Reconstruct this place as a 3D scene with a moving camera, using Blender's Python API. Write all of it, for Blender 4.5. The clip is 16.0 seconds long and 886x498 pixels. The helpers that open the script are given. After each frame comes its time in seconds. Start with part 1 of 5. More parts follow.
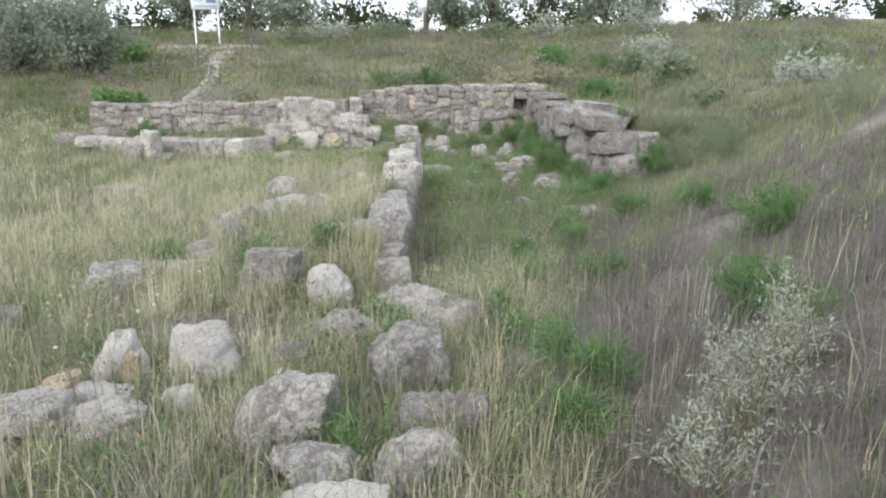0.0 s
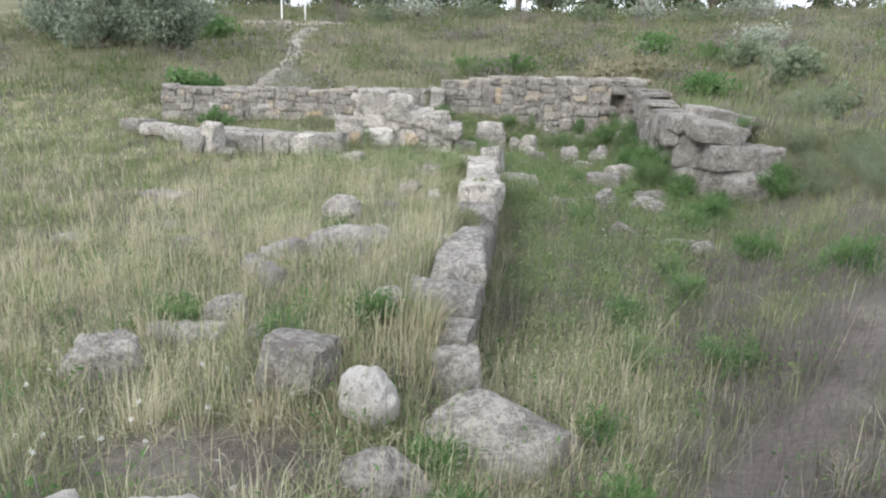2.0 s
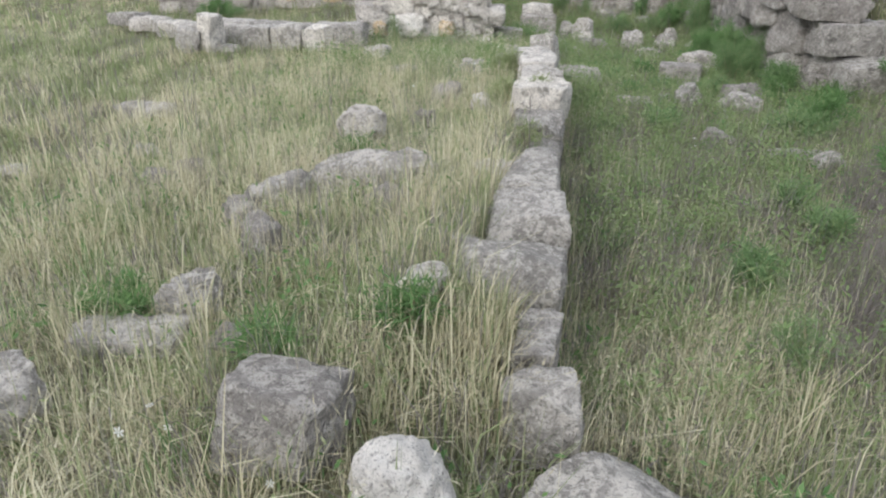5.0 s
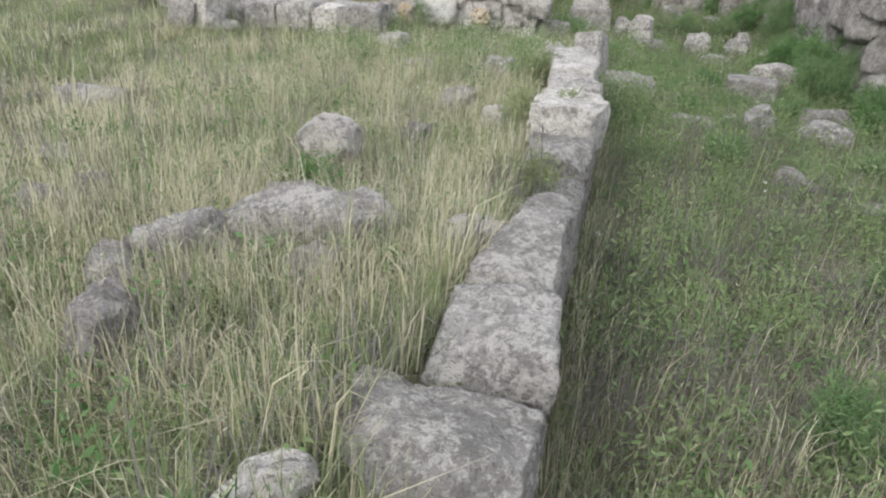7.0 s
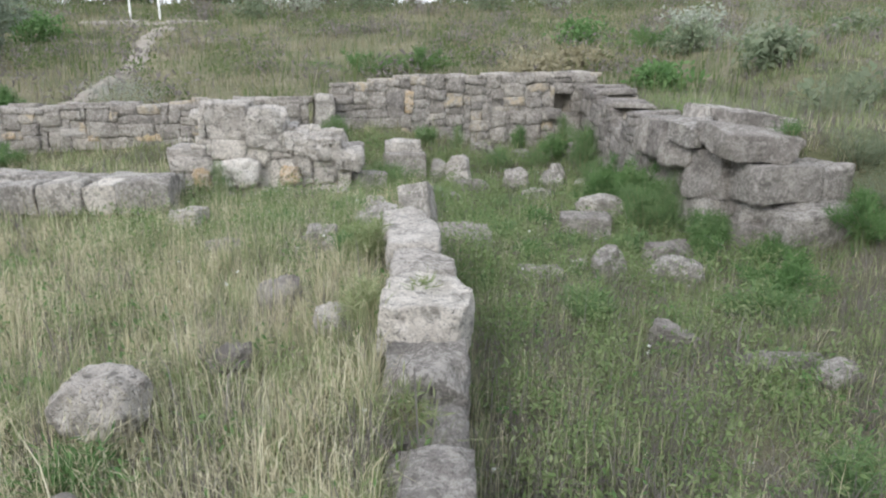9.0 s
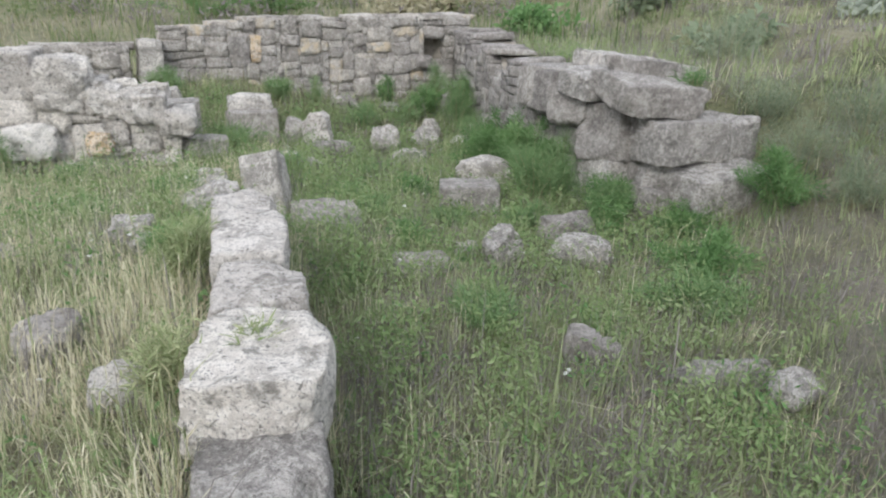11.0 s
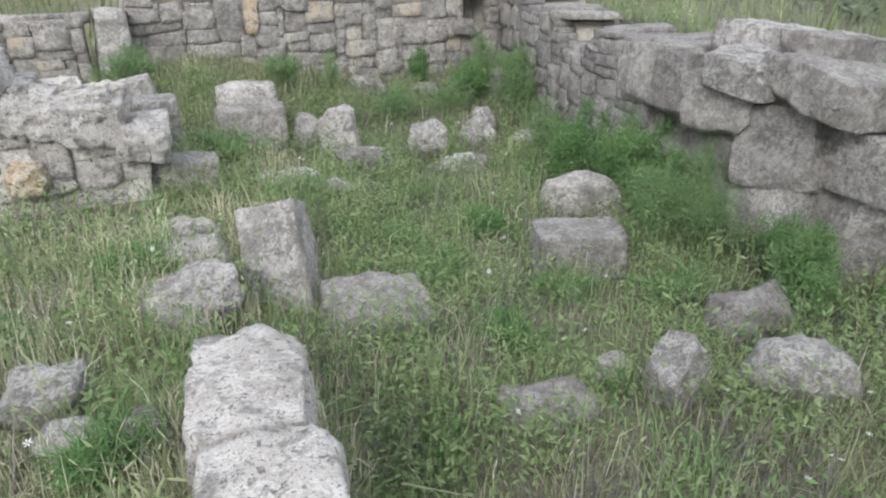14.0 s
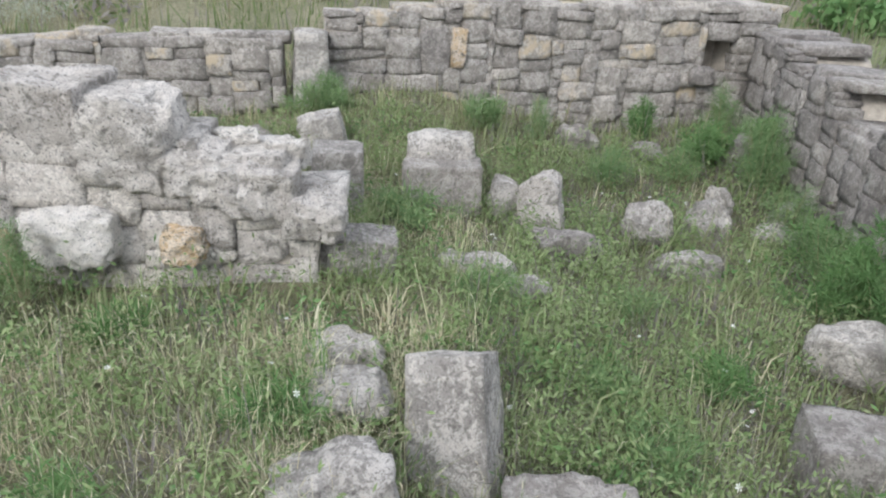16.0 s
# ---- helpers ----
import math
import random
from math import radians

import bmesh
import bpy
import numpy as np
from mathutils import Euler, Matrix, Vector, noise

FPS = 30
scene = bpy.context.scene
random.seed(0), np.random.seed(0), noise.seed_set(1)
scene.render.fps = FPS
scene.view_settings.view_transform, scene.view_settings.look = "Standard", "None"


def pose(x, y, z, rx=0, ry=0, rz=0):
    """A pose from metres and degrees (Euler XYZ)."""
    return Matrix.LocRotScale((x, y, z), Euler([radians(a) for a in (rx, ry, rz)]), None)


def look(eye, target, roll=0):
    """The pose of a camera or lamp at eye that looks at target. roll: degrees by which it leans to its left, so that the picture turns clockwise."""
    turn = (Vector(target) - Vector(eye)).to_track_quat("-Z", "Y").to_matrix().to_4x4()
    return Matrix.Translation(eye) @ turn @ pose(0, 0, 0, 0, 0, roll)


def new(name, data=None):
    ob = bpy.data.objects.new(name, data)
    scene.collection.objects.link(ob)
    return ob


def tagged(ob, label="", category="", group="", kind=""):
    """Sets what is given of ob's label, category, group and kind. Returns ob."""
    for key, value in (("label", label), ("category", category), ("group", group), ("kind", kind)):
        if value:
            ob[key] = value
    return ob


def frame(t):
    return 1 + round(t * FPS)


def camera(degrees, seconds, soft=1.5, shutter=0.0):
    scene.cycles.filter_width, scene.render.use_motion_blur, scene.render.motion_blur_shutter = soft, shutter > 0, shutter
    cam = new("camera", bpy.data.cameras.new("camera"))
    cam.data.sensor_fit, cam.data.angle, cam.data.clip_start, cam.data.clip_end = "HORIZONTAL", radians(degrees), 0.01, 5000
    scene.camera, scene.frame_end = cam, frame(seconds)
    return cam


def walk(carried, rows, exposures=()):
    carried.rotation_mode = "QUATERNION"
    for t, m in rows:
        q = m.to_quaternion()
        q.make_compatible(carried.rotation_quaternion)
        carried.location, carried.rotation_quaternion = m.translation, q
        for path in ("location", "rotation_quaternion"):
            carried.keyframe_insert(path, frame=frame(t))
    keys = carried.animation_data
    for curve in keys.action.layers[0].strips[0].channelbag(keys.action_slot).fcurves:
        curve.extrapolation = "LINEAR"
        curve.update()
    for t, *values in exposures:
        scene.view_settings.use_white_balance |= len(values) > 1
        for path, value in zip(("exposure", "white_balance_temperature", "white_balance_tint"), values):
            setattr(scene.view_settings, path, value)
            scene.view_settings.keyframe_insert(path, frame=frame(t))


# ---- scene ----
cam = camera(64.0, 16.0, soft=2.1)
# seconds, place, and turn (tilt, lean, heading)
ROWS = [
    (0.0, 0.004, 0.011, 2.220, 75.83, -0.11, 0.04),
    (0.5, -0.006, 0.435, 2.260, 75.50, -0.21, 3.46),
    (1.0, 0.027, 0.887, 2.419, 71.68, -0.97, 4.83),
    (1.5, -0.017, 1.151, 2.543, 70.39, -2.14, 3.50),
    (2.0, -0.064, 1.715, 2.566, 73.86, -1.71, 6.97),
    (2.5, -0.255, 1.995, 2.552, 70.74, -4.21, 7.72),
    (3.0, -0.388, 2.236, 2.506, 65.35, -2.16, 8.04),
    (3.5, -0.472, 2.430, 2.443, 62.75, -4.32, 6.56),
    (4.0, -0.507, 2.795, 2.461, 62.77, -1.61, 9.61),
    (4.5, -0.547, 3.228, 2.346, 64.02, -0.08, 7.53),
    (5.0, -0.462, 3.633, 2.310, 65.24, 0.26, 9.11),
    (5.2, -0.346, 3.815, 2.308, 67.88, -1.43, 9.05),
    (7.3, -0.289, 5.549, 2.169, 63.46, -2.51, 14.54),
    (7.5, -0.357, 5.661, 2.212, 63.67, -3.42, 11.28),
    (8.0, -0.496, 5.987, 2.156, 64.22, -0.01, 11.36),
    (8.5, -0.557, 6.393, 2.229, 70.78, 0.81, 7.14),
    (9.0, -0.639, 6.750, 2.293, 74.20, 0.10, -1.69),
    (9.5, -0.622, 7.118, 2.205, 71.91, -1.38, -6.73),
    (9.7, -0.589, 7.179, 2.241, 70.98, -2.31, -8.71),
    (11.8, -0.436, 9.078, 2.112, 70.02, -0.14, -13.28),
    (12.0, -0.473, 9.224, 2.087, 70.65, -0.05, -13.58),
    (12.5, -0.540, 9.618, 2.017, 70.67, 0.13, -15.10),
    (13.0, -0.505, 10.211, 1.958, 71.72, -0.53, -20.48),
    (13.5, -0.566, 10.630, 2.031, 68.83, -4.24, -19.17),
    (14.0, -0.571, 11.091, 2.218, 66.08, 0.58, -12.72),
    (14.5, -0.552, 11.409, 2.386, 64.94, 0.95, -7.93),
    (15.0, -0.546, 11.802, 2.410, 65.46, 0.04, -0.90),
    (15.5, -0.637, 12.206, 2.487, 65.13, -0.69, 0.74),
    (16.0, -0.695, 12.605, 2.486, 65.86, -2.16, 2.89),
]
walk(cam, [(t, pose(x, y, z, rx, ry, rz)) for t, x, y, z, rx, ry, rz in ROWS],
     exposures=[(0.0, 0.79, 5950, 10.5), (7.3, 0.77, 5950, 10.5), (8.6, 0.72, 5950, 10.5), (9.5, 0.82, 5950, 10.5), (12.5, 0.98, 5800, 10.5), (16.0, 1.05, 5850, 11.0)])
# ---- end of camera ----


# ---------------------------------------------------------------- sky, sun, exposure
world = bpy.data.worlds.new("world")
scene.world = world
world.use_nodes = True
wn = world.node_tree
wn.nodes.clear()
sky = wn.nodes.new("ShaderNodeTexSky")
sky.sky_type, sky.sun_disc = "NISHITA", False
sky.sun_elevation, sky.sun_rotation = radians(38), radians(215)
sky.air_density, sky.dust_density, sky.ozone_density = 1.0, 6.0, 1.0
pale = wn.nodes.new("ShaderNodeMix")
pale.data_type = "RGBA"
pale.inputs["Factor"].default_value = 0.80
pale.inputs["B"].default_value = (11.5, 11.6, 12.0, 1)
back = wn.nodes.new("ShaderNodeBackground")
back.inputs["Strength"].default_value = 0.105
wout = wn.nodes.new("ShaderNodeOutputWorld")
wn.links.new(sky.outputs["Color"], pale.inputs["A"])
wn.links.new(pale.outputs["Result"], back.inputs["Color"])
wn.links.new(back.outputs["Background"], wout.inputs["Surface"])
sun = new("sun", bpy.data.lights.new("sun", "SUN"))
sun.data.energy, sun.data.angle, sun.data.color = 1.3, radians(14), (1.0, 0.95, 0.87)
sun.matrix_world = look((-9, -12, 13), (0, 6, 0))


# ---------------------------------------------------------------- lie of the land
def ease(a, b, v):
    t = np.clip((v - a) / (b - a), 0.0, 1.0)
    return t * t * (3.0 - 2.0 * t)


def ripple(x, y):
    """Small humps and hollows of rough pasture."""
    return (0.030 * np.sin(1.7 * x + 0.6 * np.sin(0.9 * y)) * np.cos(1.3 * y + 0.4)
            + 0.018 * np.sin(3.9 * x - 2.1 * y + 1.0) + 0.012 * np.sin(6.3 * y + 2.7 * x))


def ground(x, y):
    """Height of the ground, for numbers or arrays."""
    x, y = np.asarray(x, float), np.asarray(y, float)
    left = (0.36 - 0.08 * ease(13.0, 16.0, y)
            + 0.14 * np.exp(-((x + 1.3) / 0.8) ** 2) * ease(4.6, 6.0, y) * (1 - ease(8.0, 9.5, y))
            + 0.13 * np.exp(-((x + 0.95) / 0.42) ** 2) * ease(5.9, 6.8, y) * (1 - ease(8.6, 10.0, y))
            + 0.10 * np.exp(-((x + 1.05) / 0.40) ** 2) * ease(9.4, 10.2, y) * (1 - ease(11.0, 12.5, y))
            - 0.06 * ease(-2.5, -5.0, x) + 0.16 * ease(12.5, 15.0, y) * ease(-2.8, -5.0, x))
    right = -0.12 + 0.46 * (1 - ease(3.5, 8.5, y))
    wide = 0.12 + 1.2 * (1 - ease(4.5, 6.5, y)) + 1.2 * ease(13.2, 14.6, y)
    k = ease(-0.50 - wide, -0.50 + wide, x)
    z = left + (right - left) * k
    # the floor climbs towards the tall wall, most at its low end
    z = z + 0.14 * ease(17.6, 20.4, y) * ease(1.2, -2.0, x) + 0.42 * ease(18.6, 21.2, y) * (1 - 0.45 * ease(-2.4, -3.4, x))
    # bank beside the walk
    toe = np.where(y < 8, 0.75 + 0.13 * (y - 3), 1.40 + 0.34 * (y - 8))
    toe = np.clip(toe, 0.5, 3.35)
    d = np.maximum(x - toe, 0.0)
    z = z + np.minimum(0.52 * d * d / (d + 0.7), 1.55 + 0.07 * d)
    # earth held by the side wall
    held = 1.22 * ease(3.75, 4.35, x) * ease(14.7, 16.0, y) + 1.2 * ease(3.2, 3.6, x) * ease(16.4, 17.2, y) * (1 - ease(3.75, 4.35, x))
    z = np.where((x > 3.2) & (y > 14.6), np.maximum(z, held), z)
    # hill behind the walls
    crest = np.where(y < 46, 0.95 + 0.150 * (y - 22.3), 4.5 - 0.012 * np.minimum(y - 46, 60))
    hill = crest + 0.035 * np.clip(x, 0, 25) * ease(22, 40, y)
    foot = np.where(x > -2.4, 20.65 + 0.27 * (x + 2.3), 20.30 + 0.19 * (x + 2.4))
    up = ease(foot + 0.45, foot + 1.2, y)
    z = z + (np.maximum(hill, z) - z) * up
    return z + ripple(x, y)


# ---------------------------------------------------------------- materials
def material(name, rough=0.9):
    m = bpy.data.materials.new(name)
    m.use_nodes = True
    nt = m.node_tree
    b = nt.nodes["Principled BSDF"]
    b.inputs["Roughness"].default_value = rough
    b.inputs["Specular IOR Level"].default_value = 0.25
    return m, nt, b


def node(nt, kind, **values):
    n = nt.nodes.new(kind)
    for key, v in values.items():
        n.inputs[key.replace("_", " ")].default_value = v
    return n


def ramp(nt, source, stops):
    r = nt.nodes.new("ShaderNodeValToRGB")
    r.color_ramp.elements[0].position, r.color_ramp.elements[0].color = stops[0][0], (*stops[0][1], 1)
    r.color_ramp.elements[1].position, r.color_ramp.elements[1].color = stops[-1][0], (*stops[-1][1], 1)
    for p, c in stops[1:-1]:
        r.color_ramp.elements.new(p).color = (*c, 1)
    nt.links.new(source, r.inputs["Fac"])
    return r.outputs["Color"]


def noise_at(nt, coord, scale, detail=5.0, rough=0.6, distort=0.0):
    n = node(nt, "ShaderNodeTexNoise", Scale=scale, Detail=detail, Roughness=rough, Distortion=distort)
    nt.links.new(coord, n.inputs["Vector"])
    return n.outputs["Fac"]


def mix(nt, fac, a, b, how="MIX"):
    n = nt.nodes.new("ShaderNodeMix")
    n.data_type, n.blend_type = "RGBA", how
    for socket, v in (("Factor", fac), ("A", a), ("B", b)):
        if isinstance(v, tuple):
            n.inputs[socket].default_value = (*v, 1)
        elif isinstance(v, float):
            n.inputs[socket].default_value = v
        else:
            nt.links.new(v, n.inputs[socket])
    return n.outputs["Result"]


def bump(nt, b, height, strength, distance):
    n = node(nt, "ShaderNodeBump", Strength=strength, Distance=distance)
    nt.links.new(height, n.inputs["Height"])
    nt.links.new(n.outputs["Normal"], b.inputs["Normal"])


def stone_material(name, dark, mid, light, lichen=0.5, ochre=0.0, stain=1.0):
    """Weathered shelly limestone: mottled, pitted, with pale and dark lichen."""
    m, nt, b = material(name, 0.92)
    at = nt.nodes.new("ShaderNodeNewGeometry").outputs["Position"]
    each = nt.nodes.new("ShaderNodeObjectInfo").outputs["Random"]
    big = noise_at(nt, at, 3.2, 6, 0.62, 0.4)
    col = ramp(nt, big, [(0.32, dark), (0.50, mid), (0.68, light)])
    # pale crust of lichen, thick in some places and thin in others
    spots = noise_at(nt, at, 22.0, 7, 0.74, 0.6)
    thick = nt.nodes.new("ShaderNodeMath")
    thick.operation = "MULTIPLY_ADD"
    thick.inputs[1].default_value = 0.55
    nt.links.new(noise_at(nt, at, 5.0, 4, 0.6, 0.6), thick.inputs[0])
    nt.links.new(spots, thick.inputs[2])
    crust = ramp(nt, thick.outputs[0], [(0.74, (0, 0, 0)), (0.83, (1, 1, 1))])
    f1 = mix(nt, lichen, (0.0, 0.0, 0.0), crust)
    col = mix(nt, f1, col, (0.73, 0.71, 0.665))
    # specks of white lichen and dark shell holes, a centimetre or two wide
    speck = ramp(nt, noise_at(nt, at, 62.0, 4, 0.7, 0.5), [(0.55, (0, 0, 0)), (0.62, (0.68, 0.68, 0.68))])
    where = ramp(nt, noise_at(nt, at, 6.5, 4, 0.6, 0.5), [(0.36, (0.1, 0.1, 0.1)), (0.58, (1, 1, 1))])
    speck = mix(nt, 1.0, speck, where, "MULTIPLY")
    col = mix(nt, mix(nt, lichen, (0.0, 0.0, 0.0), speck), col, (0.74, 0.735, 0.70))
    hole = ramp(nt, noise_at(nt, at, 85.0, 3, 0.6, 0.3), [(0.34, (0.72, 0.72, 0.72)), (0.42, (0, 0, 0))])
    col = mix(nt, hole, col, (0.12, 0.115, 0.105))
    # dark pits and lichen
    pits = ramp(nt, noise_at(nt, at, 30.0, 5, 0.72, 0.4), [(0.36, (1, 1, 1)), (0.44, (0, 0, 0))])
    pits = mix(nt, min(1.0, 0.25 + 0.75 * stain), (0.0, 0.0, 0.0), pits)
    col = mix(nt, pits, col, (0.135, 0.13, 0.12))
    old = ramp(nt, noise_at(nt, at, 8.0, 5, 0.65, 0.5), [(0.53, (0, 0, 0)), (0.66, (0.85 * stain, 0.85 * stain, 0.85 * stain))])
    col = mix(nt, old, col, (0.15, 0.145, 0.13))
    if ochre:
        warm = ramp(nt, each, [(1 - ochre, (0, 0, 0)), (1 - ochre + 0.02, (1, 1, 1))])
        patch = ramp(nt, noise_at(nt, at, 7.0, 4, 0.6, 0.4), [(0.47, (0, 0, 0)), (0.60, (0.8, 0.8, 0.8))])
        warm = mix(nt, 1.0, warm, patch, "MULTIPLY")
        col = mix(nt, warm, col, (0.50, 0.43, 0.31))
    tone = ramp(nt, each, [(0.0, (0.82, 0.785, 0.75)), (0.5, (1.0, 0.965, 0.925)), (1.0, (1.16, 1.115, 1.045))])
    col = mix(nt, 1.0, col, tone, "MULTIPLY")
    nt.links.new(col, b.inputs["Base Color"])
    rough = nt.nodes.new("ShaderNodeMath")
    rough.operation = "ADD"
    nt.links.new(noise_at(nt, at, 60.0, 4, 0.75), rough.inputs[0])
    nt.links.new(noise_at(nt, at, 11.0, 5, 0.6), rough.inputs[1])
    bump(nt, b, rough.outputs[0], 1.0, 0.055)
    return m


GREY_STONE = stone_material("grey_limestone", (0.20, 0.193, 0.18), (0.31, 0.298, 0.28), (0.42, 0.408, 0.385), 0.5, 0.0, 0.62)
BLEACHED_STONE = stone_material("bleached_limestone", (0.38, 0.36, 0.33), (0.55, 0.525, 0.48), (0.67, 0.645, 0.60), 0.9, 0.0, 0.8)
PALE_STONE = stone_material("pale_limestone", (0.56, 0.55, 0.52), (0.70, 0.69, 0.66), (0.80, 0.79, 0.76), 0.6, 0.0, 0.25)
# darker grey stone; on the side wall it also stands for shade
DULL_STONE = stone_material("dull_limestone", (0.17, 0.158, 0.148), (0.255, 0.24, 0.226), (0.33, 0.315, 0.298), 0.28, 0.0, 0.55)
WALL_STONE = stone_material("wall_limestone", (0.20, 0.188, 0.172), (0.32, 0.303, 0.278), (0.44, 0.415, 0.38), 0.40, 0.10, 0.6)
OCHRE_STONE = stone_material("ochre_limestone", (0.44, 0.33, 0.20), (0.62, 0.48, 0.30), (0.70, 0.60, 0.44), 0.5)


def earth_material():
    """Soil and litter: greenish under the pasture, grey-mauve on the dry bank (attribute "dry")."""
    m, nt, b = material("pasture_soil", 0.96)
    at = nt.nodes.new("ShaderNodeNewGeometry").outputs["Position"]
    dry = nt.nodes.new("ShaderNodeAttribute")
    dry.attribute_name = "dry"
    turf = ramp(nt, noise_at(nt, at, 0.55, 6, 0.6, 0.5), [(0.30, (0.11, 0.125, 0.06)), (0.47, (0.165, 0.165, 0.095)), (0.62, (0.23, 0.215, 0.14)), (0.75, (0.30, 0.275, 0.195))])
    dust = ramp(nt, noise_at(nt, at, 0.9, 6, 0.65, 0.4), [(0.32, (0.16, 0.14, 0.122)), (0.50, (0.235, 0.21, 0.187)), (0.68, (0.33, 0.30, 0.27))])
    col = mix(nt, dry.outputs["Fac"], turf, dust)
    fine = ramp(nt, noise_at(nt, at, 16.0, 7, 0.75), [(0.25, (0.45, 0.45, 0.44)), (0.75, (1.35, 1.33, 1.28))])
    col = mix(nt, 1.0, col, fine, "MULTIPLY")
    nt.links.new(col, b.inputs["Base Color"])
    bump(nt, b, noise_at(nt, at, 13.0, 8, 0.75), 1.0, 0.08)
    return m


def path_material():
    m, nt, b = material("trodden_earth", 0.96)
    at = nt.nodes.new("ShaderNodeNewGeometry").outputs["Position"]
    col = ramp(nt, noise_at(nt, at, 2.5, 6, 0.65), [(0.3, (0.21, 0.185, 0.15)), (0.7, (0.32, 0.29, 0.245))])
    nt.links.new(col, b.inputs["Base Color"])
    bump(nt, b, noise_at(nt, at, 22.0, 6, 0.7), 0.8, 0.03)
    return m


def blade_material(name, tones, patch_scale=0.8, soft=0.46, spread=0.36):
    """Grass or leaves: colour by patch of ground and from blade to blade, a little light passing through."""
    m, nt, b = material(name, 0.75)
    geo = nt.nodes.new("ShaderNodeNewGeometry")
    patch = noise_at(nt, geo.outputs["Position"], patch_scale, 4, 0.6, 0.3)
    blend = nt.nodes.new("ShaderNodeMath")
    blend.operation = "MULTIPLY_ADD"
    blend.inputs[1].default_value = spread
    nt.links.new(geo.outputs["Random Per Island"], blend.inputs[0])
    tuft = node(nt, "ShaderNodeMix", Factor=0.38)
    nt.links.new(patch, tuft.inputs["A"])
    nt.links.new(noise_at(nt, geo.outputs["Position"], 4.5, 3, 0.6, 0.2), tuft.inputs["B"])
    nt.links.new(tuft.outputs["Result"], blend.inputs[2])
    lo, hi = 0.32 + 0.1 * spread, 0.68 + 0.9 * spread
    step = (hi - lo) / (len(tones) - 1)
    col = ramp(nt, blend.outputs[0], [(min(1.0, lo + i * step), c) for i, c in enumerate(tones)])
    nt.links.new(col, b.inputs["Base Color"])
    glow = node(nt, "ShaderNodeBsdfTranslucent")
    nt.links.new(col, glow.inputs["Color"])
    both = nt.nodes.new("ShaderNodeMixShader")
    both.inputs[0].default_value = soft
    nt.links.new(b.outputs[0], both.inputs[1])
    nt.links.new(glow.outputs[0], both.inputs[2])
    nt.links.new(both.outputs[0], nt.nodes["Material Output"].inputs["Surface"])
    return m


EARTH, TRODDEN = earth_material(), path_material()
STRAW = blade_material("dry_grass", [(0.34, 0.30, 0.195), (0.47, 0.425, 0.28), (0.58, 0.54, 0.375), (0.67, 0.64, 0.48)], 0.7)
SWARD = blade_material("green_grass", [(0.135, 0.175, 0.075), (0.20, 0.245, 0.11), (0.285, 0.315, 0.165), (0.40, 0.395, 0.24)], 0.6)
HILL_GRASS = blade_material("hill_grass", [(0.06, 0.095, 0.03), (0.095, 0.135, 0.045), (0.14, 0.175, 0.07), (0.20, 0.21, 0.10)], 0.25)
HILL_STRAW = blade_material("hill_straw", [(0.15, 0.135, 0.08), (0.22, 0.20, 0.12), (0.30, 0.275, 0.175), (0.38, 0.355, 0.25)], 0.25)
BROWN = blade_material("dead_stalks", [(0.112, 0.098, 0.088), (0.165, 0.147, 0.133), (0.23, 0.208, 0.188), (0.32, 0.295, 0.265)], 0.9)
HERB = blade_material("fresh_weed", [(0.065, 0.13, 0.042), (0.10, 0.185, 0.062), (0.145, 0.24, 0.088), (0.21, 0.295, 0.125)], 2.0)
FENNEL = blade_material("feathery_weed", [(0.09, 0.155, 0.06), (0.135, 0.215, 0.088), (0.19, 0.275, 0.12), (0.26, 0.33, 0.165)], 2.0)
SAGE = blade_material("grey_green_weed", [(0.11, 0.145, 0.085), (0.16, 0.20, 0.12), (0.22, 0.255, 0.165), (0.30, 0.32, 0.23)], 1.2)
MEADOW = blade_material("meadow_herb", [(0.11, 0.165, 0.06), (0.165, 0.23, 0.09), (0.23, 0.29, 0.13), (0.32, 0.35, 0.20)], 1.2)
SILVER = blade_material("silver_leaf", [(0.20, 0.23, 0.17), (0.29, 0.32, 0.25), (0.38, 0.41, 0.33), (0.47, 0.49, 0.42)], 1.5)
OLIVE = blade_material("oleaster_leaf", [(0.11, 0.14, 0.095), (0.18, 0.215, 0.15), (0.26, 0.30, 0.22), (0.36, 0.395, 0.32)], 0.7)
DEEP = blade_material("tree_leaf", [(0.025, 0.04, 0.016), (0.04, 0.06, 0.024), (0.06, 0.085, 0.035), (0.085, 0.11, 0.05)], 0.5)
PETAL = blade_material("white_petal", [(0.70, 0.70, 0.64), (0.76, 0.76, 0.70), (0.80, 0.80, 0.76), (0.84, 0.84, 0.80)], 2.0)


def plain(name, a, b_, scale, rough=0.7, metal=0.0, depth=0.01):
    m, nt, b = material(name, rough)
    at = nt.nodes.new("ShaderNodeNewGeometry").outputs["Position"]
    f = noise_at(nt, at, scale, 5, 0.65)
    nt.links.new(ramp(nt, f, [(0.3, a), (0.7, b_)]), b.inputs["Base Color"])
    b.inputs["Metallic"].default_value = metal
    bump(nt, b, f, 0.5, depth)
    return m


